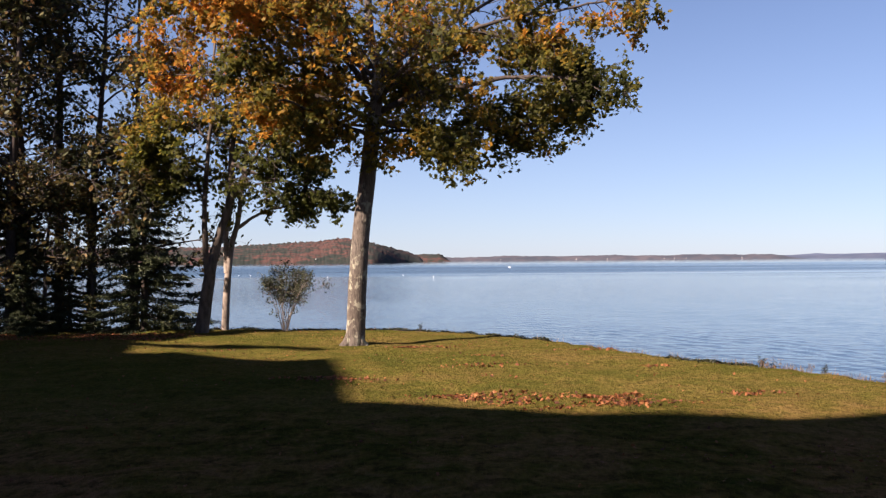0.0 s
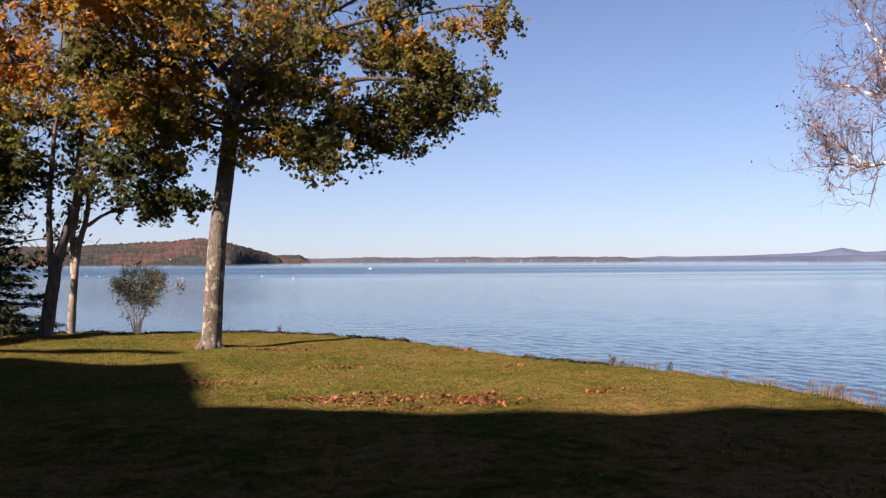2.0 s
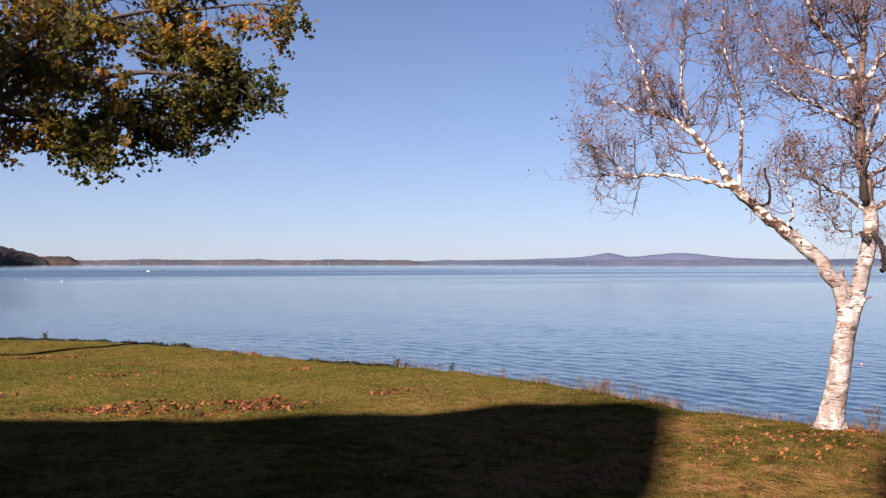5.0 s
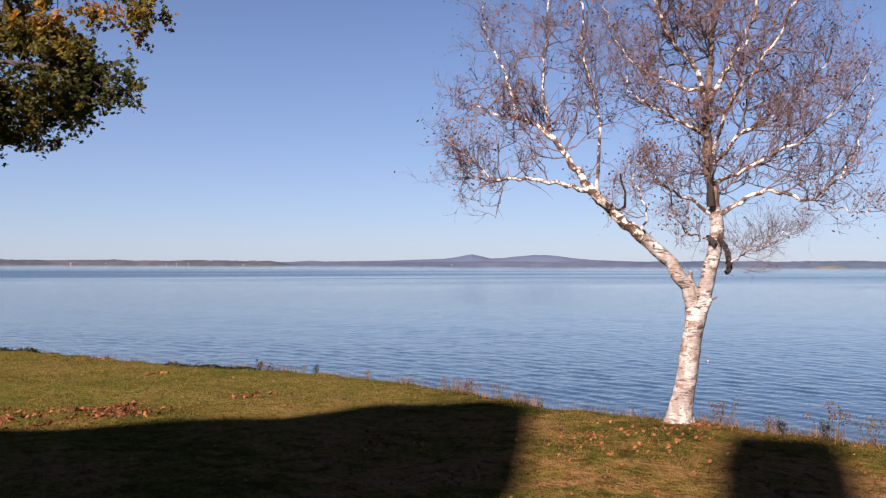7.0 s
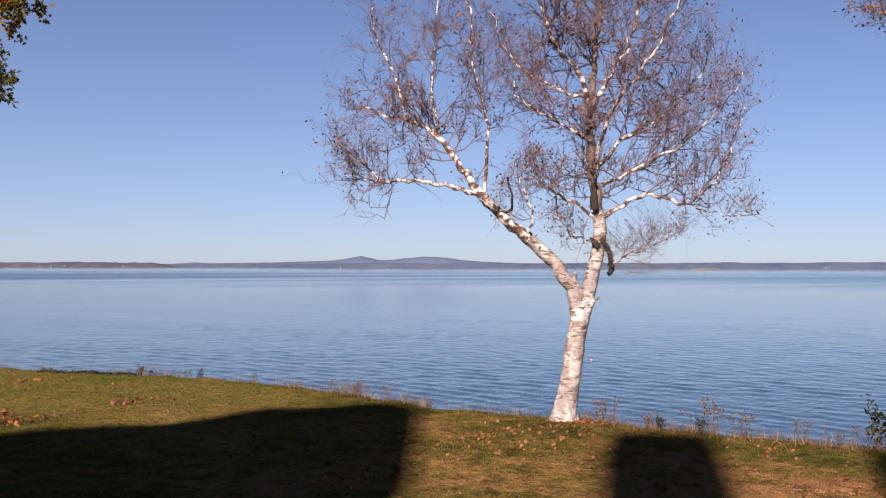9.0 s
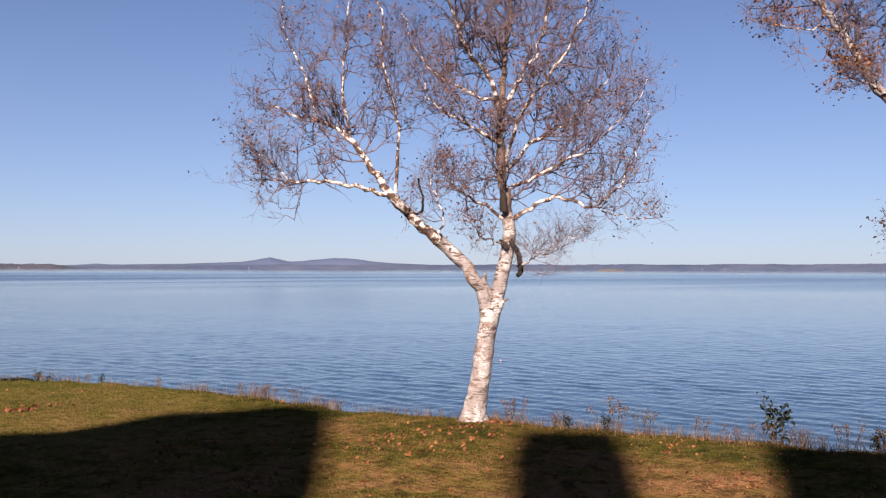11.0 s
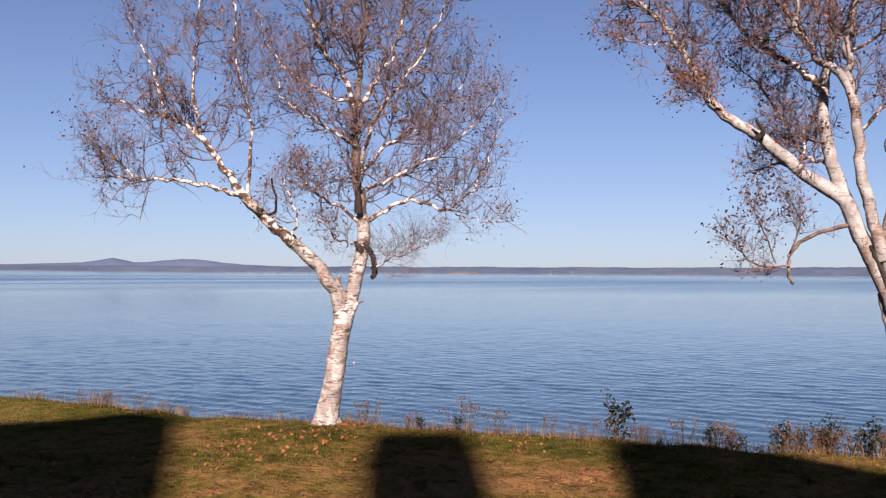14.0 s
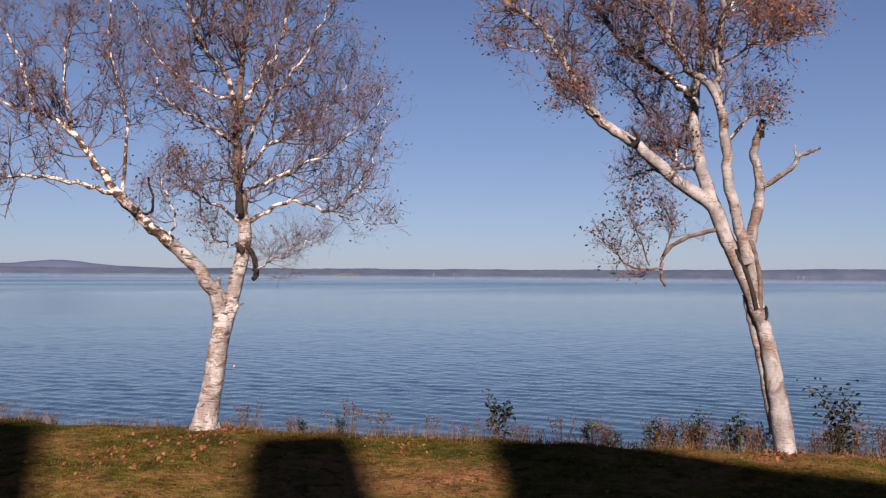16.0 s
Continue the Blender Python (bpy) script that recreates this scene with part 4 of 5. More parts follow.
    t.limb([(-1.30, 3.24), (-1.22, 3.60), (-1.50, 4.05)], 0.018, 0.005, 0.05, 0.3, 26, 0.5, 0.15, bough=True, thin=0.0130, rise=0.3)
    t.limb([(-1.00, 3.50), (-1.45, 3.62), (-1.80, 3.45)], 0.016, 0.005, 0.05, 0.4, 13, 0.45, 0.15, bough=True, thin=0.0130, rise=0.3)
    t.limb([(-0.67, 3.55), (-0.30, 4.00), (-0.05, 4.15)], 0.016, 0.005, 0.0, 0.3, 11, 0.4, 0.3, bough=True, thin=0.0130, rise=0.3)
    t.limb([(-2.59, 4.71), (-2.96, 4.78), (-3.33, 4.84)], 0.014, 0.004, -0.22, -0.5, 27, 0.5, 0.2, bough=True, thin=0.0130, rise=0.32, wob=0.022)
    t.limb([(-1.2, 4.7), (-1.6, 5.3), (-2.0, 6.0)], 0.03, 0.006, -0.2, -0.6, 40, 0.8, 0.1, bough=True, thin=0.0130, rise=0.32, wob=0.022)
    t.limb([(-0.7, 5.0), (-0.3, 5.6), (0.1, 6.2)], 0.03, 0.006, -0.2, 0.2, 40, 0.8, 0.1, bough=True, thin=0.0130, rise=0.32, wob=0.022)
    t.grow_twigs(5)
    t.thin_out(0.27, 0.10, (-1.6, 4.4), (1.0, 7.5))
    return t.build("birch_tree", pose(11.06, 1.97, 0, 0, 0, -79.9), "leaning white birch with rusty leaves on the bank", "tree", MAT["birch_grey"], MAT["twig"], MAT["rust_leaf"], 0.040, group="birches", bark_label="white birch bark, shade greyed into its colour", crown_label="thin brown and rust leaves", dark_mat=MAT["rotten"], bough_mat=MAT["limb"])


def grow_maple():
    t = Tree(5)
    t.limb([(-0.03, -0.25), (-0.01, 0.0), (0.03, 0.43), (0.08, 1.49), (0.18, 2.83), (0.32, 3.90), (0.43, 4.84), (0.53, 5.65)], 0.248, 0.175, sides=16)
    t.limb([(-0.3, -0.08), (-0.12, 0.2), (0.02, 0.8)], 0.12, 0.12, -0.1, 0)
    t.limb([(0.28, -0.08), (0.12, 0.2), (0.06, 0.8)], 0.10, 0.12, -0.1, 0)
    t.limb([(0.53, 5.60), (0.58, 6.59), (0.41, 7.40), (0.36, 8.75), (0.30, 10.4), (0.3, 11.8)], 0.16, 0.03, 0, 0.3, 13, 1.6, 0.3, leaf=3.0, thin=0.008)
    t.limb([(0.53, 5.65), (0.88, 6.60), (1.29, 7.55), (1.84, 8.78), (2.39, 10.6)], 0.12, 0.03, 0, -0.8, 15, 1.6, 0.3, leaf=3.0, thin=0.008)
    K = dict(leaf=2.7, sag=0.5, rise=0.1, thin=0.008, bough=True)
    t.limb([(0.60, 5.92), (1.28, 6.47), (1.96, 6.95), (2.78, 7.44), (3.75, 7.73), (4.86, 7.88), (5.98, 8.11), (6.9, 8.06)], 0.075, 0.012, 0, -0.8, 26, 1.2, 0.12, **K)
    t.limb([(0.57, 5.52), (1.55, 5.93), (2.63, 6.08), (3.73, 6.22), (4.9, 6.15), (5.4, 5.95), (5.75, 5.75)], 0.08, 0.012, 0, -1.5, 25, 1.15, 0.2, **K)
    t.limb([(0.53, 5.31), (1.54, 5.25), (2.62, 5.2), (3.72, 5.3), (4.5, 5.2), (5.1, 5.0)], 0.07, 0.012, 0, 1.2, 24, 1.0, 0.2, **K)
    t.limb([(0.46, 4.98), (1.27, 5.0), (2.1, 4.7), (2.55, 4.25)], 0.05, 0.012, 0, -2.2, 13, 0.8, 0.2, **K)
    t.limb([(0.34, 6.19), (-0.33, 6.85), (-1.38, 7.37), (-2.69, 7.62), (-3.7, 7.73)], 0.08, 0.012, 0, -1.6, 22, 1.3, 0.2, **K)
    t.limb([(0.40, 5.38), (-0.47, 5.78), (-1.65, 6.17), (-2.96, 6.42), (-4.6, 6.50)], 0.08, 0.012, 0, 0.6, 23, 1.2, 0.2, **K)
    t.limb([(0.36, 5.0), (-0.47, 5.2), (-1.3, 5.5), (-2.1, 5.5)], 0.06, 0.012, 0, -2.0, 16, 0.95, 0.2, **K)
    t.limb([(0.41, 6.59), (-0.19, 7.39), (-0.85, 8.45), (-1.63, 9.6)], 0.08, 0.015, 0, 0.8, 18, 1.5, 0.2, **K)
    t.limb([(0.48, 6.86), (1.02, 7.95), (1.57, 9.8)], 0.07, 0.015, 0, 1.8, 17, 1.5, 0.2, **K)
    t.limb([(0.41, 7.40), (-0.85, 8.18), (-2.29, 8.69), (-3.4, 9.0)], 0.07, 0.012, 0, -0.6, 22, 1.4, 0.2, **K)
    t.limb([(0.88, 6.60), (2.37, 7.70), (4.03, 8.69), (5.43, 9.4)], 0.07, 0.012, -0.2, 0.6, 20, 1.4, 0.2, **K)
    t.limb([(2.78, 7.44), (4.2, 7.15), (5.2, 6.8)], 0.04, 0.010, -0.3, -0.6, 17, 1.0, 0.2, **K)
    t.limb([(4.5, 6.2), (4.9, 6.3), (5.3, 6.4)], 0.03, 0.010, -1.0, -0.6, 11, 0.7, 0.2, **K)
    t.limb([(3.9, 5.3), (4.6, 5.4), (5.3, 5.5)], 0.03, 0.010, 0.6, 0.2, 11, 0.7, 0.2, **K)
    t.limb([(3.73, 6.22), (4.6, 5.9), (5.0, 5.5)], 0.03, 0.010, -1.0, -1.4, 10, 0.8, 0.2, **K)
    t.limb([(0.5, 5.8), (0.2, 6.3), (-0.2, 6.8), (-0.7, 7.3)], 0.07, 0.012, 0, -3.6, 13, 1.3, 0.3, **K)
    t.limb([(0.55, 5.7), (1.0, 6.2), (1.6, 6.7), (2.2, 7.1)], 0.07, 0.012, 0, -3.4, 13, 1.3, 0.3, **K)
    t.limb([(0.5, 5.9), (0.9, 6.4), (1.4, 6.6), (1.8, 6.7)], 0.07, 0.012, 0, 3.6, 18, 1.3, 0.3, **K)
    t.limb([(0.5, 5.6), (-0.2, 6.1), (-1.0, 6.4), (-1.8, 6.6)], 0.07, 0.012, 0, 3.4, 18, 1.3, 0.3, **K)
    t.limb([(0.48, 5.3), (1.0, 5.1), (1.8, 4.85)], 0.045, 0.012, 0, -1.3, 15, 0.85, 0.15, **K)
    t.limb([(0.42, 5.2), (-0.2, 5.15), (-1.0, 5.0)], 0.045, 0.012, 0, -1.3, 15, 0.85, 0.15, **K)
    t.limb([(0.45, 6.6), (-0.4, 7.6), (-1.3, 8.3), (-2.0, 8.8)], 0.06, 0.012, 0, -2.6, 22, 1.3, 0.3, **K)
    t.limb([(0.45, 6.4), (-0.6, 7.0), (-1.7, 7.4), (-2.8, 7.4)], 0.06, 0.012, 0, -2.8, 22, 1.2, 0.3, **K)
    t.limb([(0.42, 5.7), (-0.5, 6.2), (-1.5, 6.5), (-2.6, 6.3)], 0.05, 0.012, 0, -1.6, 18, 1.0, 0.3, **K)
    t.limb([(0.55, 6.1), (1.1, 6.6), (1.7, 6.75), (2.5, 6.7)], 0.04, 0.010, 0.3, 1.6, 22, 0.9, 0.1, **K)
    t.limb([(0.5, 6.4), (-0.2, 6.5), (-0.9, 6.35), (-1.6, 6.1)], 0.04, 0.010, 0.3, 1.8, 22, 0.9, 0.1, **K)
    t.limb([(0.6, 6.8), (1.3, 7.3), (2.2, 7.6), (3.0, 7.8)], 0.04, 0.010, 0.2, 1.6, 22, 1.0, 0.1, **K)
    t.limb([(2.4, 5.25), (3.2, 5.75), (3.9, 5.85), (4.6, 5.75)], 0.035, 0.010, 0.6, 1.4, 20, 0.9, 0.15, **K)
    t.limb([(3.75, 7.73), (4.4, 7.3), (5.2, 7.15)], 0.03, 0.010, -0.5, 0.4, 16, 0.9, 0.15, **K)
    t.grow_twigs(4)
    t.thin_out(1.0)
    return t.build("maple_tree", pose(-2.10, 21.64, 0, 0, 0, 5.5), "tall maple turning from green to orange on the lawn", "tree", MAT["maple"], MAT["dark_bark"], MAT["maple_leaf"], 0.112, MAPLE_LEAF, 0.45, bark_label="grey-brown ridged bark with lichen", bough_mat=MAT["dark_bark"], crown_label="green, yellow and orange maple leaves")


def grow_twin():
    t = Tree(31)
    t.limb([(0.0, -0.2), (0.01, 0.0), (0.14, 0.95), (0.29, 1.94)], 0.225, 0.16, sides=12)
    t.limb([(0.16, 1.75), (0.10, 3.03), (0.12, 3.99), (0.24, 5.43), (0.35, 6.56), (0.41, 8.49)], 0.092, 0.03, 0, -0.3, 14, 1.5, 0.45, leaf=2)
    t.limb([(0.29, 1.90), (0.54, 2.87), (0.78, 3.67), (0.86, 4.96), (0.98, 6.26), (1.11, 8.20), (1.05, 10.5)], 0.140, 0.03, 0, 0.3, 20, 1.7, 0.4, leaf=2)
    K = dict(leaf=3.0, sag=0.5, rise=0.05)
    t.limb([(0.78, 3.67), (1.33, 4.65), (1.98, 5.80)], 0.08, 0.015, 0, -0.6, 18, 1.2, 0.3, **K)
    t.limb([(0.86, 4.80), (1.81, 4.4), (2.94, 4.2), (3.8, 3.9)], 0.06, 0.012, 0, -0.3, 26, 0.95, 0.2, **K)
    t.limb([(0.12, 3.99), (-0.38, 4.30), (-1.3, 4.60)], 0.04, 0.010, 0, 0.3, 26, 0.9, 0.3, **K)
    t.limb([(0.24, 5.43), (-0.37, 6.01), (-1.2, 6.42)], 0.05, 0.010, 0, 0.5, 26, 1.1, 0.2, **K)
    t.limb([(0.14, 4.6), (-0.7, 5.1), (-1.7, 5.4)], 0.04, 0.010, 0, -0.4, 26, 1.0, 0.2, **K)
    t.limb([(0.94, 5.45), (1.97, 5.31), (3.40, 5.02)], 0.06, 0.010, 0, 0.5, 26, 1.0, 0.2, **K)
    t.limb([(0.98, 6.2), (2.2, 6.8), (3.3, 7.0)], 0.06, 0.010, 0, 0.5, 24, 1.3, 0.2, **K)
    t.limb([(0.4, 7.2), (-0.3, 7.9), (-1.0, 8.3)], 0.06, 0.010, 0, 0.5, 22, 1.4, 0.2, **K)
    t.grow_twigs(4)
    t.thin_out(0.74)
    return t.build("maple_tree", pose(-6.83, 25.8, 0, 0, 0, 14.8), "dark forked tree with drooping olive leaves at the shore", "tree", MAT["twin_bark"], MAT["dark_bark"], MAT["turning_leaf"], 0.12, MAPLE_LEAF, 0.45)


def grow_thin():
    t = Tree(37)
    t.limb([(0.0, -0.15), (0.0, 0.0), (0.07, 1.40), (0.20, 2.57), (0.37, 3.15), (0.51, 4.25), (0.71, 5.60)], 0.135, 0.05, 0, 0, 10, 1.1, 0.6, leaf=1, sides=10)
    t.limb([(0.07, 1.73), (0.04, 2.74), (0.24, 4.08), (0.14, 5.58)], 0.10, 0.03, 0, 0.2, 10, 1.1, 0.5, leaf=1)
    t.limb([(0.40, 3.07), (0.95, 3.44), (1.70, 3.67), (2.6, 3.6)], 0.06, 0.012, 0, -0.2, 16, 0.8, 0.3, leaf=1, sag=0.4)
    t.grow_twigs(4)
    return t.build("young_tree", pose(-6.45, 27.02, -0.05, 0, 0, 13.4), "slim pale-barked tree leaning at the shore", "tree", MAT["pale_bark"], MAT["dark_bark"], MAT["olive_leaf"], 0.13, MAPLE_LEAF, 0.45)


def grow_shrub():
    t = Tree(41)
    for k in range(13):
        a = t.r.uniform(-1, 1)
        t.limb([(0.06 * a, -0.08), (0.22 * a, 0.5), (0.45 * a + 0.03, 1.05), (0.66 * a + 0.08, 1.80 - 0.5 * abs(a) + t.r.uniform(-0.15, 0.2))], 0.012, 0.004, 0.05 * t.r.normal(), 0.5 * t.r.normal(), 18, 0.38, 0.42, sides=5, levels=2, leaf=2.1)
    t.limb([(0.05, 0.3), (0.4, 0.9), (0.8, 1.15), (1.18, 1.30)], 0.014, 0.005, 0, -0.2, 12, 0.3, 0.5, sides=5, levels=2, leaf=1)
    t.limb([(0.0, 0.4), (-0.2, 0.95), (-0.5, 1.4)], 0.014, 0.005, 0, -0.2, 10, 0.28, 0.5, sides=5, levels=2, leaf=1)
    t.grow_twigs(5)
    return t.build("shrub", pose(-4.56, 26.39, 0, 0, 0, 9.8), "small dark many-stemmed shrub at the lawn edge", "shrub", MAT["grey_bark"], MAT["grey_bark"], MAT["shrub_leaf"], 0.056, OVAL_LEAF, 0.4)


def grow_spruce(seed, height, radius, bare=0.03, full=44):
    t = Tree(seed)
    t.limb([(0, -0.2), (0.02, height * 0.3), (0, height * 0.6), (0, height)], 0.03 * height * 0.5 + 0.05, 0.015, sides=8)
    r = t.r
    places, axes = [], []
    z = height * bare
    while z < height * 0.98:
        reach = radius * (1 - z / height) ** 0.85 + 0.12
        for k in range(int(r.integers(6, 9))):
            a = r.uniform(0, 2 * math.pi)
            L = reach * r.uniform(0.75, 1.1)
            s = np.linspace(0, 1, 6)
            line = np.stack([np.cos(a) * L * s, np.sin(a) * L * s, z + L * (-0.30 * s + 0.18 * s * s) + 0.02 * r.normal(size=6)], 1)
            t.twigs.add(line, np.linspace(0.018, 0.005, 6), 4)
            for _ in range(int(full * L + 8)):
                f = r.uniform(0.12, 1.0)
                at = line[0] + (line[-1] - line[0]) * f
                at[2] = np.interp(f, s, line[:, 2])
                w = 0.28 * L * (1.1 - f) * r.uniform(-1, 1)
                at = at + np.array([-math.sin(a) * w, math.cos(a) * w, -0.05 * abs(r.normal())])
                places.append(at)
                axes.append((math.cos(a) + (-math.sin(a)) * np.sign(w) * 0.8, math.sin(a) + math.cos(a) * np.sign(w) * 0.8, -0.15))
        z += 0.17 + 0.016 * height
    return t, places, axes


def build_spruce(seed, height, radius, m, label, bare=0.03, size=0.17, full=44):
    t, places, axes = grow_spruce(seed, height, radius, bare, full)
    tree = thing("spruce_tree", m, label, "tree", "conifers")
    part("trunk", t.wood.mesh("trunk", MAT["dark_bark"]), tree)
    tagged(part("fine_branching", t.twigs.mesh("fine_branching", MAT["dark_bark"]), tree), kind="stuff")
    p = np.repeat(np.array(places), 3, 0) + t.r.normal(size=(len(places) * 3, 3)) * 0.03
    tagged(part("crown", leaves_mesh("crown", p, size, MAT["needle"], t.r, NEEDLE, 0.7, axis=np.repeat(np.array(axes), 3, 0), curl=0.05), tree), kind="stuff")
    return tree


def grow_woodland(seed, height, m, label, lean=0.0, dense=1.0, low=0.1, keep=0.7):
    """A dark tree of the wood's edge with an uneven crown down to the ground."""
    t = Tree(seed)
    t.limb([(0, -0.2), (0.1 * lean, height * 0.3), (0.6 * lean, height * 0.6), (lean, height)], 0.09 + 0.006 * height, 0.03, sides=8)
    for k in range(int(20 * dense)):
        z = height * t.r.uniform(low, 0.98)
        w = t.r.uniform(0.8, 2.6) * (1.1 - 0.6 * z / height) * (1 if t.r.uniform() < 0.5 else -1)
        x0 = lean * (z / height) ** 1.3
        t.limb([(x0, z), (x0 + 0.5 * w, z + 0.35 * abs(w)), (x0 + w, z + 0.35 * abs(w) + t.r.uniform(-0.3, 0.5))], 0.04, 0.010, 0, t.r.normal() * 1.4, 13, 1.05, 0.2, sides=5, levels=2, leaf=2.2, sag=0.3, rise=0.1, thin=0.008)
    t.grow_twigs(4)
    t.thin_out(keep)
    return t.build("woodland_tree", m, label, "tree", MAT["dark_bark"], MAT["dark_bark"], MAT["dark_leaf"], 0.165, OVAL_LEAF, 0.45, group="wood edge")


grow_maple()
grow_birch_one()
grow_birch_two()
grow_twin()
grow_thin()
grow_shrub()
small_spruce = build_spruce(51, 5.2, 2.1, pose(-8.9, 27.2, -0.1), "young dark green spruce at the edge of the wood", 0.02, full=32)
wood_a = grow_woodland(61, 12.5, pose(-10.9, 28.3, -0.1, 0, 0, 20), "dark leafy tree at the edge of the wood", 0.6, 1.4)
wood_b = grow_woodland(67, 13.0, pose(-12.6, 27.6, 0, 0, 0, 25), "tall shaded tree at the edge of the wood", -0.4, 1.4)
copy_thing(wood_a, pose(-13.2, 25.4, 0, 0, 0, 170))
copy_thing(wood_b, pose(-15.4, 29.0, 0, 0, 0, 80))
copy_thing(wood_b, pose(-12.4, 26.2, 0, 0, 0, 210))
copy_thing(wood_b, pose(-13.7, 26.3, 0, 0, 0, 120))
copy_thing(wood_a, pose(-16.8, 26.6, 0, 0, 0, 300))
high = grow_woodland(79, 14.5, pose(-15.0, 27.4, -0.1, 0, 0, 40), "tall dark tree with a bare lower trunk in the wood", 0.5, 1.3, 0.50, 1.0)
copy_thing(high, pose(-17.6, 28.6, -0.1, 0, 0, 190))
copy_thing(high, pose(-12.0, 28.6, -0.1, 0, 0, 300))
grow_woodland(73, 11.0, pose(-9.3, 27.5, -0.1, 0, 0, 65), "thin-crowned dark tree at the edge of the wood", 0.3, 1.2)
for x, y, turn, tall in ((-9.5, 27.9, 110, 0.5), (-10.4, 27.1, 250, 0.45), (-11.6, 26.6, 20, 0.5)):
    made = copy_thing(wood_a, pose(x, y, -0.05, 0, 0, turn))
    made.scale = (tall, tall, tall)
# Spruces out of view, added only to shade the edge of the wood.
shade = build_spruce(71, 13.0, 3.0, pose(-18.6, 17.2, 0), "unseen tall spruce added to shade the wood", 0.08, 0.46, 12)
copy_thing(shade, pose(-21.5, 20.5, 0, 0, 0, 130))
for x, y, turn, tall in ((-11.2, 27.4, 50, 0.55), (-12.6, 27.0, 140, 0.9), (-11.9, 25.9, 90, 0.5), (-14.8, 27.4, 260, 0.6)):
    made = copy_thing(small_spruce, pose(x, y, -0.1, 0, 0, turn))
    made.scale = (tall, tall, tall)
# one more unseen spruce for the same shade
copy_thing(shade, pose(-24.0, 16.0, 0, 0, 0, 40))


# ---- grass and fallen leaves ----
def scatter(n, seed, x0, x1, y0, y1, keep):
    rng = np.random.default_rng(seed)
    x, y = rng.uniform(x0, x1, n), rng.uniform(y0, y1, n)
    ok = keep(x, y, rng)
    x, y = x[ok], y[ok]
    return np.stack([x, y, ground_height(x, y)], 1), rng


def open_lawn(x, y):
    """The wedge of lawn that lies open before the house."""
    az = np.degrees(np.arctan2(-x, y))
    return (az < 29) & (az > -92) & (np.hypot(x, y) > 6.2)


def lawn_keep(x, y, rng):
    d = shore_distance(x, y)
    return open_lawn(x, y) & (d < np.minimum(0.15, bank_line(x, y))) & (rng.uniform(size=len(x)) < np.clip(11 / np.hypot(x, y), 0.25, 1) ** 1.3)


p, rng = scatter(420000, 81, -14, 13, -1, 29, lawn_keep)
up_axis = np.tile((0, 0, 1.0), (len(p), 1)) + rng.normal(size=(len(p), 3)) * 0.45


def blades_mesh(name, p, axis, tall, wide, mat, rng):
    """Single upright grass blades."""
    n = len(p)
    axis = axis / np.linalg.norm(axis, axis=1, keepdims=True)
    a = rng.normal(size=(n, 3)) * (1, 1, 0.1)
    a /= np.linalg.norm(a, axis=1, keepdims=True)
    h = (tall * rng.uniform(0.5, 1.3, n))[:, None]
    w = (wide * rng.uniform(0.6, 1.3, n))[:, None]
    v = np.stack([p - a * w - axis * 0.01, p + a * w - axis * 0.01, p + axis * h], 1)
    return mesh_of(name, v.reshape(-1, 3), np.arange(n * 3), np.full(n, 3), [mat], smooth=False)


grass = new("lawn_grass", blades_mesh("lawn_grass", p, up_axis, 0.032, 0.005, MAT["blade"], rng))
tagged(grass, "short yellow-green lawn grass blades", "grass", kind="stuff")

p, rng = scatter(420000, 83, -8, 13, -1, 28, lambda x, y, r: open_lawn(x, y) & ((y < 21) | (r.uniform(size=len(x)) < 0.25)) & (np.abs(shore_distance(x, y) + 0.15) < 0.5 * r.uniform(size=len(x)) * (0.5 + 0.5 * np.clip((14 - y) / 6, 0, 1))) & (r.uniform(size=len(x)) < 0.12 + 0.3 * (y < 9) + 0.88 * (0.5 + 0.5 * np.sin(1.3 * x + 2.9 * y) * np.sin(3.7 * x - 1.1 * y)) ** 2))
fringe = new("edge_grass", blades_mesh("edge_grass", p, np.tile((0, 0, 1.0), (len(p), 1)) + rng.normal(size=(len(p), 3)) * 0.45, 0.16, 0.005, MAT["dry"], rng))
tagged(fringe, "longer dry grass along the bank edge", "grass", kind="stuff")


def litter_keep(x, y, rng):
    near = np.clip((x - 4) / 3, 0, 1) * np.clip((10 - y) / 3, 0, 1)
    drift = 0.5 + 0.5 * np.sin(1.1 * x + 0.6 * y) * np.sin(0.9 * y - 0.5 * x + 1.0)
    return open_lawn(x, y) & (shore_distance(x, y) < -0.05) & (rng.uniform(size=len(x)) < 0.035 + 0.15 * drift ** 3 + 0.62 * near * (0.30 + 0.70 * drift))


def heaps(n, seed, x0, x1, y0, y1, wide):
    """Leaves blown together in loose heaps."""
    rng = np.random.default_rng(seed)
    out = []
    for _ in range(n):
        m = int(8 + 90 * rng.uniform() ** 2)
        c = np.array([rng.uniform(x0, x1), rng.uniform(y0, y1)])
        out.append(c + rng.normal(size=(m, 2)) * wide * rng.uniform(0.4, 1.2) * np.array([1.8, 0.7]))
    q = np.concatenate(out)
    return np.stack([q[:, 0], q[:, 1], ground_height(q[:, 0], q[:, 1])], 1)


def litter(name, p, seed, size, mat, label):
    rng = np.random.default_rng(seed)
    p = p.copy()
    p[:, 2] += 0.025
    ob = new(name, leaves_mesh(name, p, size, mat, rng, MAPLE_LEAF, 0.7, 0.5, curl=0.7))
    tagged(ob, label, "fallen leaves", kind="stuff")


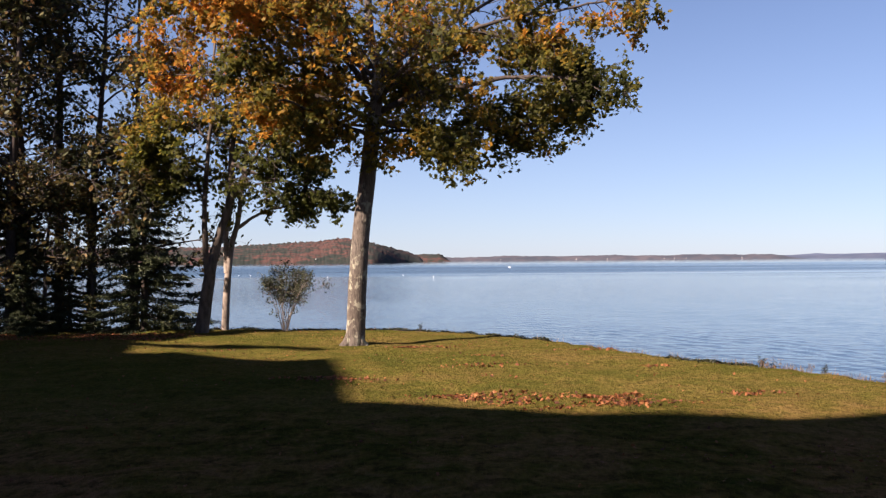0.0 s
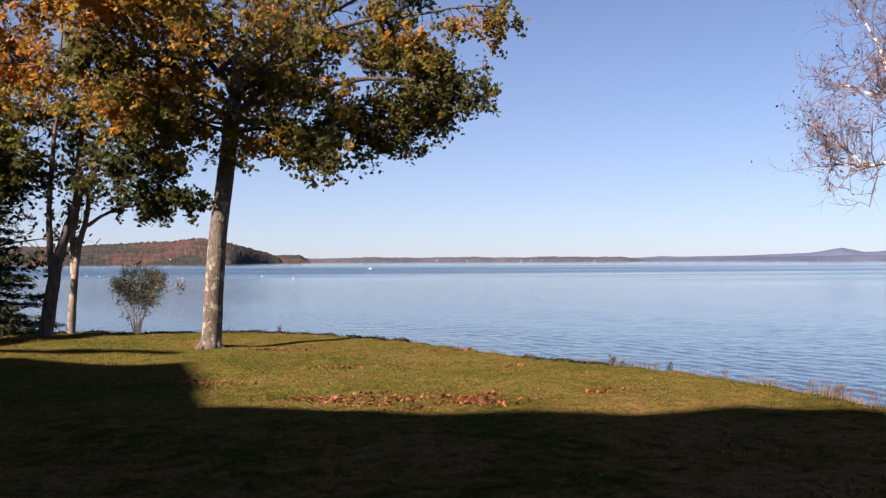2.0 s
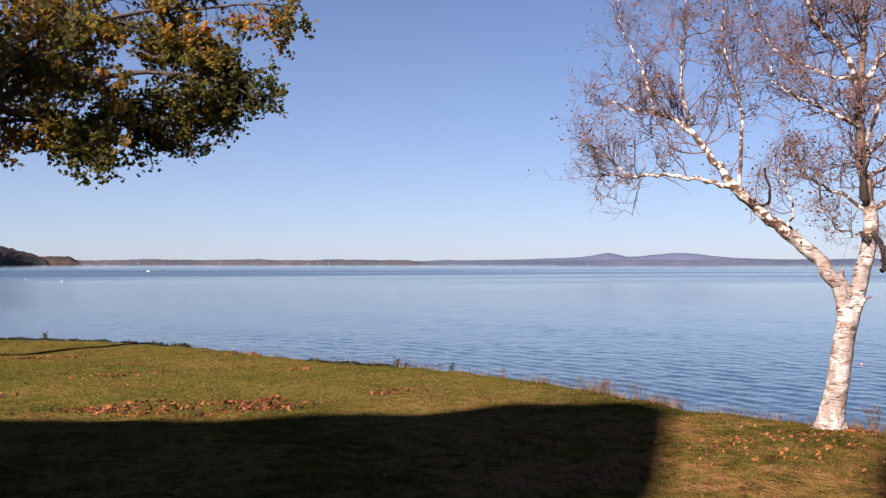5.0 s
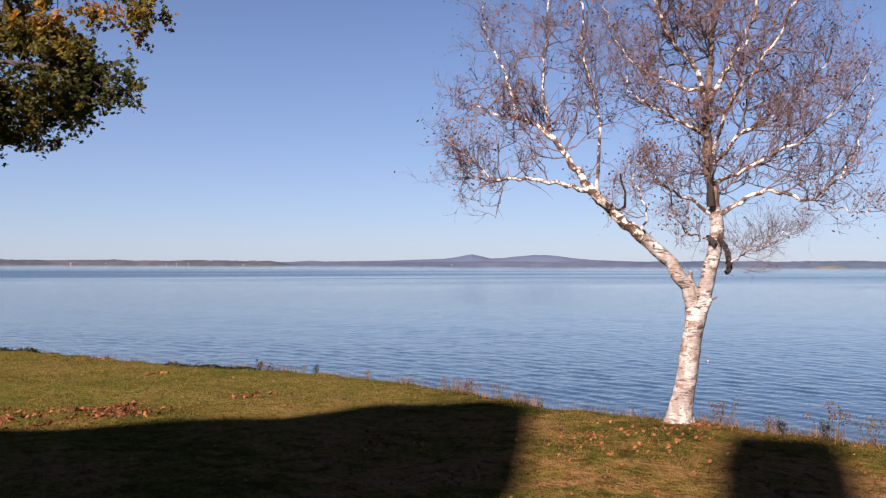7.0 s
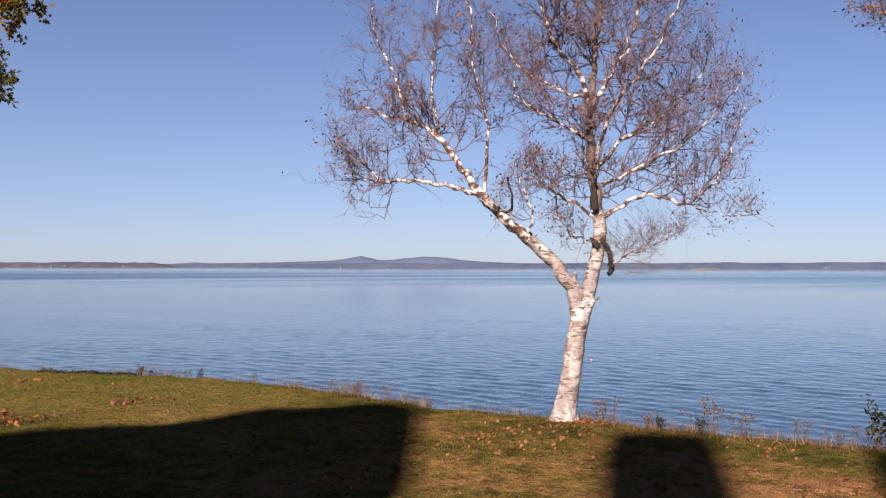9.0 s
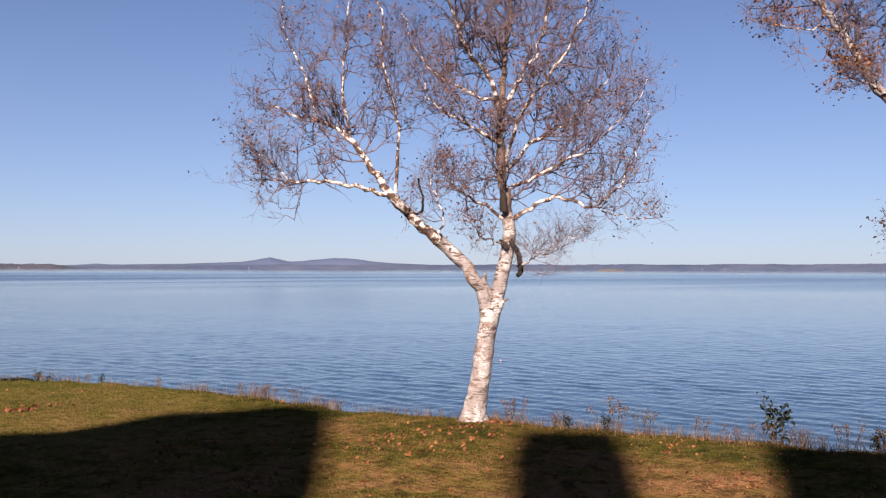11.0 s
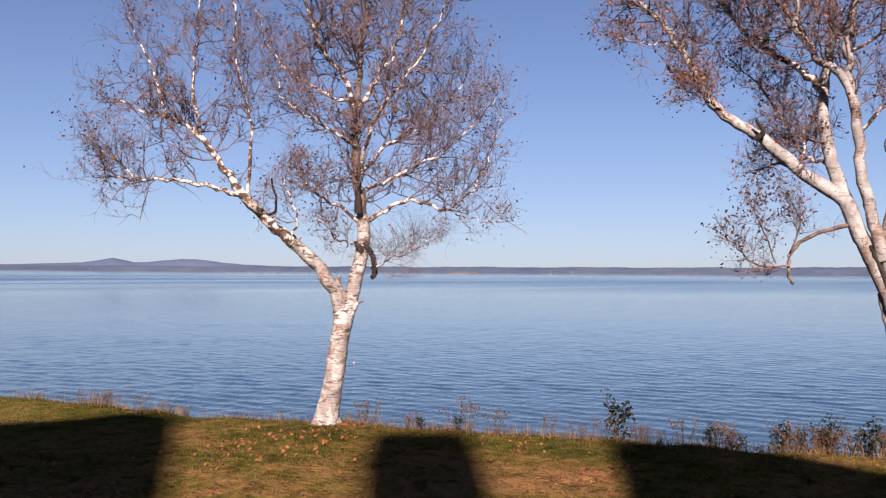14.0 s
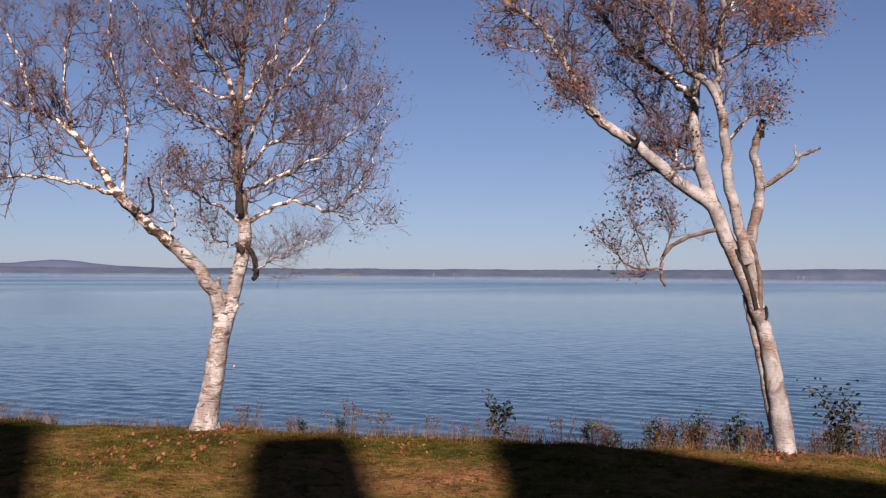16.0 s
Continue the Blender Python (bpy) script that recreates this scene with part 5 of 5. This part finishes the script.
p, rng = scatter(30000, 87, -13, 12, 0, 27, litter_keep)
litter("fallen_leaves", p, 88, 0.036, MAT["litter"], "scattered fallen red and tan leaves")
drifts = np.concatenate([heaps(15, 89, 0.0, 2.7, 12.3, 13.7, 0.20), heaps(7, 91, 1.8, 5.0, 12.3, 13.8, 0.15), heaps(10, 90, -6, 4, 15, 22, 0.22), heaps(60, 92, -14, -7.2, 23.6, 25.6, 0.3), heaps(20, 94, 4.2, 9.0, 2.5, 9.5, 0.28), heaps(1, 95, 8.35, 8.6, 8.2, 8.4, 0.14), heaps(3, 96, 10.6, 11.1, 1.7, 2.2, 0.18)])
drifts = drifts[shore_distance(drifts[:, 0], drifts[:, 1]) < -0.1]
litter("leaf_drift", drifts, 98, np.where(drifts[:, 1] > 10.5, 0.056, 0.038)[:, None, None], MAT["litter"], "red-brown fallen leaves blown into loose drifts")


# ---- weeds on the bank ----
def lip_cover(n, seed, y0, y1, near, tall):
    """Low dark leaves over the lip of the bank, drawn in for its shadow line."""
    rng = np.random.default_rng(seed)
    line = np.stack([np.interp(np.linspace(0, 1, 400), np.linspace(0, 1, len(SHORE)), SHORE[:, k]) for k in (0, 1)], 1)
    line = line[(line[:, 1] > y0) & (line[:, 1] < y1) & (line[:, 0] > -9) & (line[:, 0] < 9)]
    at = line[rng.integers(0, len(line) - 1, n)] + rng.normal(size=(n, 2)) * near
    keep = np.sin(1.9 * at[:, 0] + 0.6 * at[:, 1]) + 0.6 * np.sin(5.1 * at[:, 0]) + rng.normal(size=n) * 0.5 > -1.0
    at = at[keep]
    d = shore_distance(at[:, 0], at[:, 1])
    at = at[(d > -0.55) & (d < 0.3)]
    z = ground_height(at[:, 0], at[:, 1]) + np.abs(rng.normal(size=len(at))) * tall
    return np.stack([at[:, 0], at[:, 1], z], 1)


# dark leaves stand in for the shadow line on the lip
cover = np.concatenate([lip_cover(12000, 101, 22.6, 29, 0.13, 0.028), lip_cover(2600, 102, 17.2, 18.7, 0.2, 0.02)])
lip = new("lip_shade_cover", leaves_mesh("lip_shade_cover", cover, 0.05, MAT["weed_leaf"], np.random.default_rng(103), OVAL_LEAF, 0.3))
tagged(lip, "low dark leaves standing in for the shaded bank lip", "plants", kind="stuff")


def leafy_weed(seed, tall, mat, label, stems=5, leaf=0.05, wide=0.5):
    rng = np.random.default_rng(seed)
    w = thing("weed", Matrix.Identity(4), label, "weed", "bank weeds")
    tubes, spots = Tubes(), []
    for _ in range(stems):
        a, lean = rng.uniform(0, 2 * math.pi), rng.uniform(0.05, 0.45) * wide
        h = tall * rng.uniform(0.55, 1.0)
        b = rng.normal(size=2) * 0.10 * wide
        line = smooth_line([(b[0], b[1], -0.12), (b[0] + 0.35 * lean * math.cos(a) * h, b[1] + 0.35 * lean * math.sin(a) * h, 0.5 * h), (b[0] + lean * math.cos(a) * h, b[1] + lean * math.sin(a) * h, h)], 4)
        tubes.add(line, np.linspace(0.006, 0.002, len(line)), 4)
        for q in line[2:]:
            for _ in range(5):
                spots.append(q + rng.normal(size=3) * 0.045 * (tall / 0.6))
    tagged(part("stem", tubes.mesh("stem", MAT["dry"]), w), kind="stuff")
    tagged(part("foliage", leaves_mesh("foliage", spots, leaf, mat, rng, OVAL_LEAF, 0.4), w), kind="stuff")
    return w


def dry_weed(seed, tall, label, mat):
    rng = np.random.default_rng(seed)
    w = thing("dry_weed", Matrix.Identity(4), label, "weed", "bank weeds")
    tubes, spots = Tubes(), []
    for _ in range(9):
        a, lean = rng.uniform(0, 2 * math.pi), rng.uniform(0.05, 0.5)
        h = tall * rng.uniform(0.5, 1.0)
        b = rng.normal(size=2) * 0.08
        line = smooth_line([(b[0], b[1], -0.12), (b[0] + 0.3 * lean * math.cos(a) * h, b[1] + 0.3 * lean * math.sin(a) * h, 0.55 * h), (b[0] + lean * math.cos(a) * h, b[1] + lean * math.sin(a) * h, h)], 4)
        tubes.add(line, np.linspace(0.004, 0.0018, len(line)), 3)
        for _ in range(12):
            spots.append(line[-1 - int(rng.integers(0, 3))] + rng.normal(size=3) * (0.022, 0.022, 0.04))
        for _ in range(5):
            spots.append(line[int(rng.integers(2, len(line)))] + rng.normal(size=3) * 0.03)
    tagged(part("stem", tubes.mesh("stem", MAT["dry"]), w), kind="stuff")
    tagged(part("seed_head", leaves_mesh("seed_head", spots, 0.028, mat, rng, OVAL_LEAF, 0.1), w), kind="stuff")
    return w


def on_bank(x, y, inside=-0.02):
    """Moves a place that lies over the edge back onto the lip of the bank."""
    for _ in range(4):
        d = float(shore_distance(np.array([x]), np.array([y]))[0])
        if d > inside:
            gx = float(shore_distance(np.array([x + 0.01]), np.array([y]))[0]) - d
            gy = float(shore_distance(np.array([x]), np.array([y + 0.01]))[0]) - d
            x, y = x - (d - inside) * gx / 0.01, y - (d - inside) * gy / 0.01
    return x, y


def place(ob, x, y, turn=0.0, grow=1.0):
    x, y = on_bank(x, y)
    z = float(ground_height(np.array([x]), np.array([y]))[0])
    made = copy_thing(ob, pose(x, y, z, 0, 0, turn))
    made.scale = (grow, grow, grow)
    return made


dark_tall = leafy_weed(91, 0.62, MAT["weed_leaf"], "dark leafy weed on the bank edge", 5, 0.065)
dark_wide = leafy_weed(92, 0.86, MAT["weed_leaf"], "bushy dark green weed on the bank edge", 8, 0.06, 0.8)
rusty = leafy_weed(93, 0.50, MAT["rust_weed"], "rust-brown weed clump on the bank edge", 16, 0.032, 1.3)
tan_a = dry_weed(95, 0.36, "dry tan stalks with seed heads on the bank", MAT["dry"])
tan_b = dry_weed(96, 0.46, "dry brown stalks with rusty seed heads", MAT["rust_weed"])


def stand(ob, x, y):
    x, y = on_bank(x, y)
    ob.location = (x, y, float(ground_height(np.array([x]), np.array([y]))[0]))


stand(dark_tall, 10.36, 5.25)
stand(dark_wide, 11.75, 1.45)
stand(rusty, 11.1, 3.1)
stand(tan_a, 6.1, 17.0)
stand(tan_b, 9.35, 6.9)
place(dark_wide, 11.0, 3.05, 120, 0.7)
for x, y, g in ((9.25, 6.95, 0.4), (9.05, 7.4, 0.35), (6.75, 16.1, 0.35), (6.2, 17.0, 0.3), (-0.6, 26.3, 0.45), (10.75, 3.9, 0.6), (10.6, 4.2, 0.5), (10.93, 3.81, 0.55), (11.01, 3.55, 0.65), (11.09, 3.36, 0.5), (10.9, 2.5, 0.8), (11.3, 1.45, 0.7), (5.98, 17.18, 0.5), (6.94, 17.59, 0.6), (0.16, 26.7, 0.6)):
    place(dark_tall, x, y, 77 * x, g)
rng = np.random.default_rng(97)
for x, y, g in ((7.75, 12.3, 0.9), (8.15, 10.9, 1.0), (9.2, 7.6, 0.9), (10.9, 3.0, 1.3), (11.4, 2.5, 1.2), (11.3, 1.6, 1.2), (11.6, 0.9, 1.3), (11.5, 0.4, 1.2), (10.2, 4.9, 0.9), (11.0, 2.7, 1.5), (11.2, 2.3, 1.3), (10.8, 3.4, 1.2), (11.55, 1.2, 1.6), (11.7, 0.6, 1.5), (10.5, 4.0, 1.1)):
    place(rusty, x, y, 61 * y, 0.55 * g)
seg = np.cumsum(np.concatenate([[0], np.linalg.norm(np.diff(SHORE[7:25], axis=0), axis=1)]))
for k in range(64):
    s = seg[-1] * (1 - rng.uniform() ** 2.2 * 0.72)
    x, y = np.interp(s, seg, SHORE[7:25, 0]), np.interp(s, seg, SHORE[7:25, 1])
    place(tan_a if rng.uniform() < 0.6 else tan_b, x + 0.15 * rng.normal(), y + 0.15 * rng.normal(), rng.uniform(0, 360), rng.uniform(0.5, 1.0) * (0.55 + 0.45 * min(1, s / seg[-1] * 1.2)))


for k in range(52):
    s = seg[-1] * rng.uniform(0.80, 1.0)
    x, y = np.interp(s, seg, SHORE[7:25, 0]), np.interp(s, seg, SHORE[7:25, 1])
    kind = (rusty, tan_b, tan_a, tan_b, rusty, tan_a, dark_tall)[k % 7] if y < 4.2 else tan_b
    place(kind, x + 0.2 * rng.normal(), y + 0.2 * rng.normal(), rng.uniform(0, 360), rng.uniform(0.35, 1.05) * (0.55 if kind is dark_tall else 1.0))


# ---- on the water and along the far shore ----
def float_buoy(m, mat, size, label):
    b = thing("mooring_buoy", m, label, "buoy", "buoys")
    bm = bmesh.new()
    bmesh.ops.create_icosphere(bm, subdivisions=2, radius=size)
    bmesh.ops.scale(bm, vec=(1, 1, 0.8), verts=bm.verts)
    bm_part("float", bm, mat, b, smooth=True)
    bm = bmesh.new()
    bmesh.ops.create_cone(bm, cap_ends=True, segments=8, radius1=size * 0.18, radius2=size * 0.14, depth=size * 0.9)
    bmesh.ops.translate(bm, vec=(0, 0, size * 0.95), verts=bm.verts)
    bm_part("pin", bm, MAT["roof"], b)
    return b


white_buoy = float_buoy(Matrix.Translation(at_bearing(2.5, 280, SEA + 0.15)), MAT["cream"], 0.17, "white mooring buoy on the bay")
for az, d in ((12.6, 310), (11.9, 300), (11.2, 330), (8.0, 300), (7.2, 260), (0.6, 250), (13.4, 340), (4.9, 350)):
    copy_thing(white_buoy, Matrix.Translation(at_bearing(az, d, SEA + 0.15)))
float_buoy(Matrix.Translation(at_bearing(-46.6, 46, SEA + 0.02)), MAT["pink"], 0.042, "small faded pink float on the water")


def motor_boat(m):
    b = thing("motor_boat", m, "small white motor boat under way on the bay", "boat")
    bm = bmesh.new()
    ring = []
    for x, half, z0 in ((-2.4, 0.85, 0.7), (-0.8, 0.95, 0.75), (1.0, 0.8, 0.85), (2.6, 0.06, 1.1)):
        ring.append([bm.verts.new((x, half, z0)), bm.verts.new((x, half * 0.6, -0.3)), bm.verts.new((x, -half * 0.6, -0.3)), bm.verts.new((x, -half, z0))])
    for r0, r1 in zip(ring[:-1], ring[1:]):
        for k in range(4):
            bm.faces.new((r0[k], r1[k], r1[(k + 1) % 4], r0[(k + 1) % 4]))
    bm.faces.new(ring[0])
    bm.faces.new(ring[-1][::-1])
    bmesh.ops.recalc_face_normals(bm, faces=bm.faces)
    bm_part("hull", bm, MAT["white"], b)
    bm = bmesh.new()
    bmesh.ops.create_cube(bm, size=1)
    bmesh.ops.scale(bm, vec=(1.3, 1.2, 0.9), verts=bm.verts)
    bmesh.ops.translate(bm, vec=(0.3, 0, 1.2), verts=bm.verts)
    bmesh.ops.bevel(bm, geom=bm.edges[:], offset=0.12, segments=2, affect="EDGES")
    bm_part("cabin", bm, MAT["roof"], b)
    return b


motor_boat(Matrix.Translation(at_bearing(-4.17, 540)) @ pose(0, 0, 0, 0, 0, 172) @ Matrix.Diagonal((0.30, 0.3, 0.42, 1)))


def shore_house_small(m, w, d, h):
    b = thing("shore_cottage", m, "small white cottage on the wooded shore", "house", "far cottages")
    bm = bmesh.new()
    bmesh.ops.create_cube(bm, size=1)
    bmesh.ops.scale(bm, vec=(w, d, h), verts=bm.verts)
    bmesh.ops.translate(bm, vec=(0, 0, h / 2), verts=bm.verts)
    bm_part("wall", bm, MAT["cream"], b)
    bm = bmesh.new()
    a = [bm.verts.new(v) for v in ((-w * 0.55, -d * 0.58, h), (w * 0.55, -d * 0.58, h), (w * 0.55, d * 0.58, h), (-w * 0.55, d * 0.58, h), (-w * 0.55, 0, h * 1.6), (w * 0.55, 0, h * 1.6))]
    for f in ((0, 1, 5, 4), (2, 3, 4, 5), (0, 4, 3), (1, 2, 5), (3, 2, 1, 0)):
        bm.faces.new([a[i] for i in f])
    bmesh.ops.recalc_face_normals(bm, faces=bm.faces)
    bm_part("roof", bm, MAT["roof"], b)
    return b


cottage = shore_house_small(Matrix.Translation(at_bearing(16.3, 2290, SEA + 6)) @ pose(0, 0, 0, 0, 0, 10), 4, 3.5, 1.9)
for az, d, z in ((15.6, 2290, 6), (7.9, 2320, 9)):
    copy_thing(cottage, Matrix.Translation(at_bearing(az, d, SEA + z)) @ pose(0, 0, 0, 0, 0, az * 7))
for az in (-3.6, -8.3, -10.2, -13.6, -14.2, -14.9, -18.1, -31.0, -58.8, -60.1, -80.6, -80.9):
    copy_thing(cottage, Matrix.Translation(at_bearing(az, 3890 if az > -21 else 4090, SEA + 4)) @ pose(0, 0, 0, 0, 0, az * 5))


def ledge(m, w, label):
    rng = np.random.default_rng(5)
    bm = bmesh.new()
    bmesh.ops.create_icosphere(bm, subdivisions=3, radius=1)
    for v in bm.verts:
        v.co = Vector((v.co.x * w, v.co.y * w * 0.4, v.co.z * w * 0.10)) * (1 + 0.10 * float(rng.normal()))
    me_ob = bm_part("rock_islet", bm, MAT["rock"])
    me_ob.matrix_world = m
    return tagged(me_ob, label, "islet")


ledge(Matrix.Translation(at_bearing(-53.4, 2600, SEA)) @ pose(0, 0, 0, 0, 0, -53), 42, "low rocky islet with brown grass")
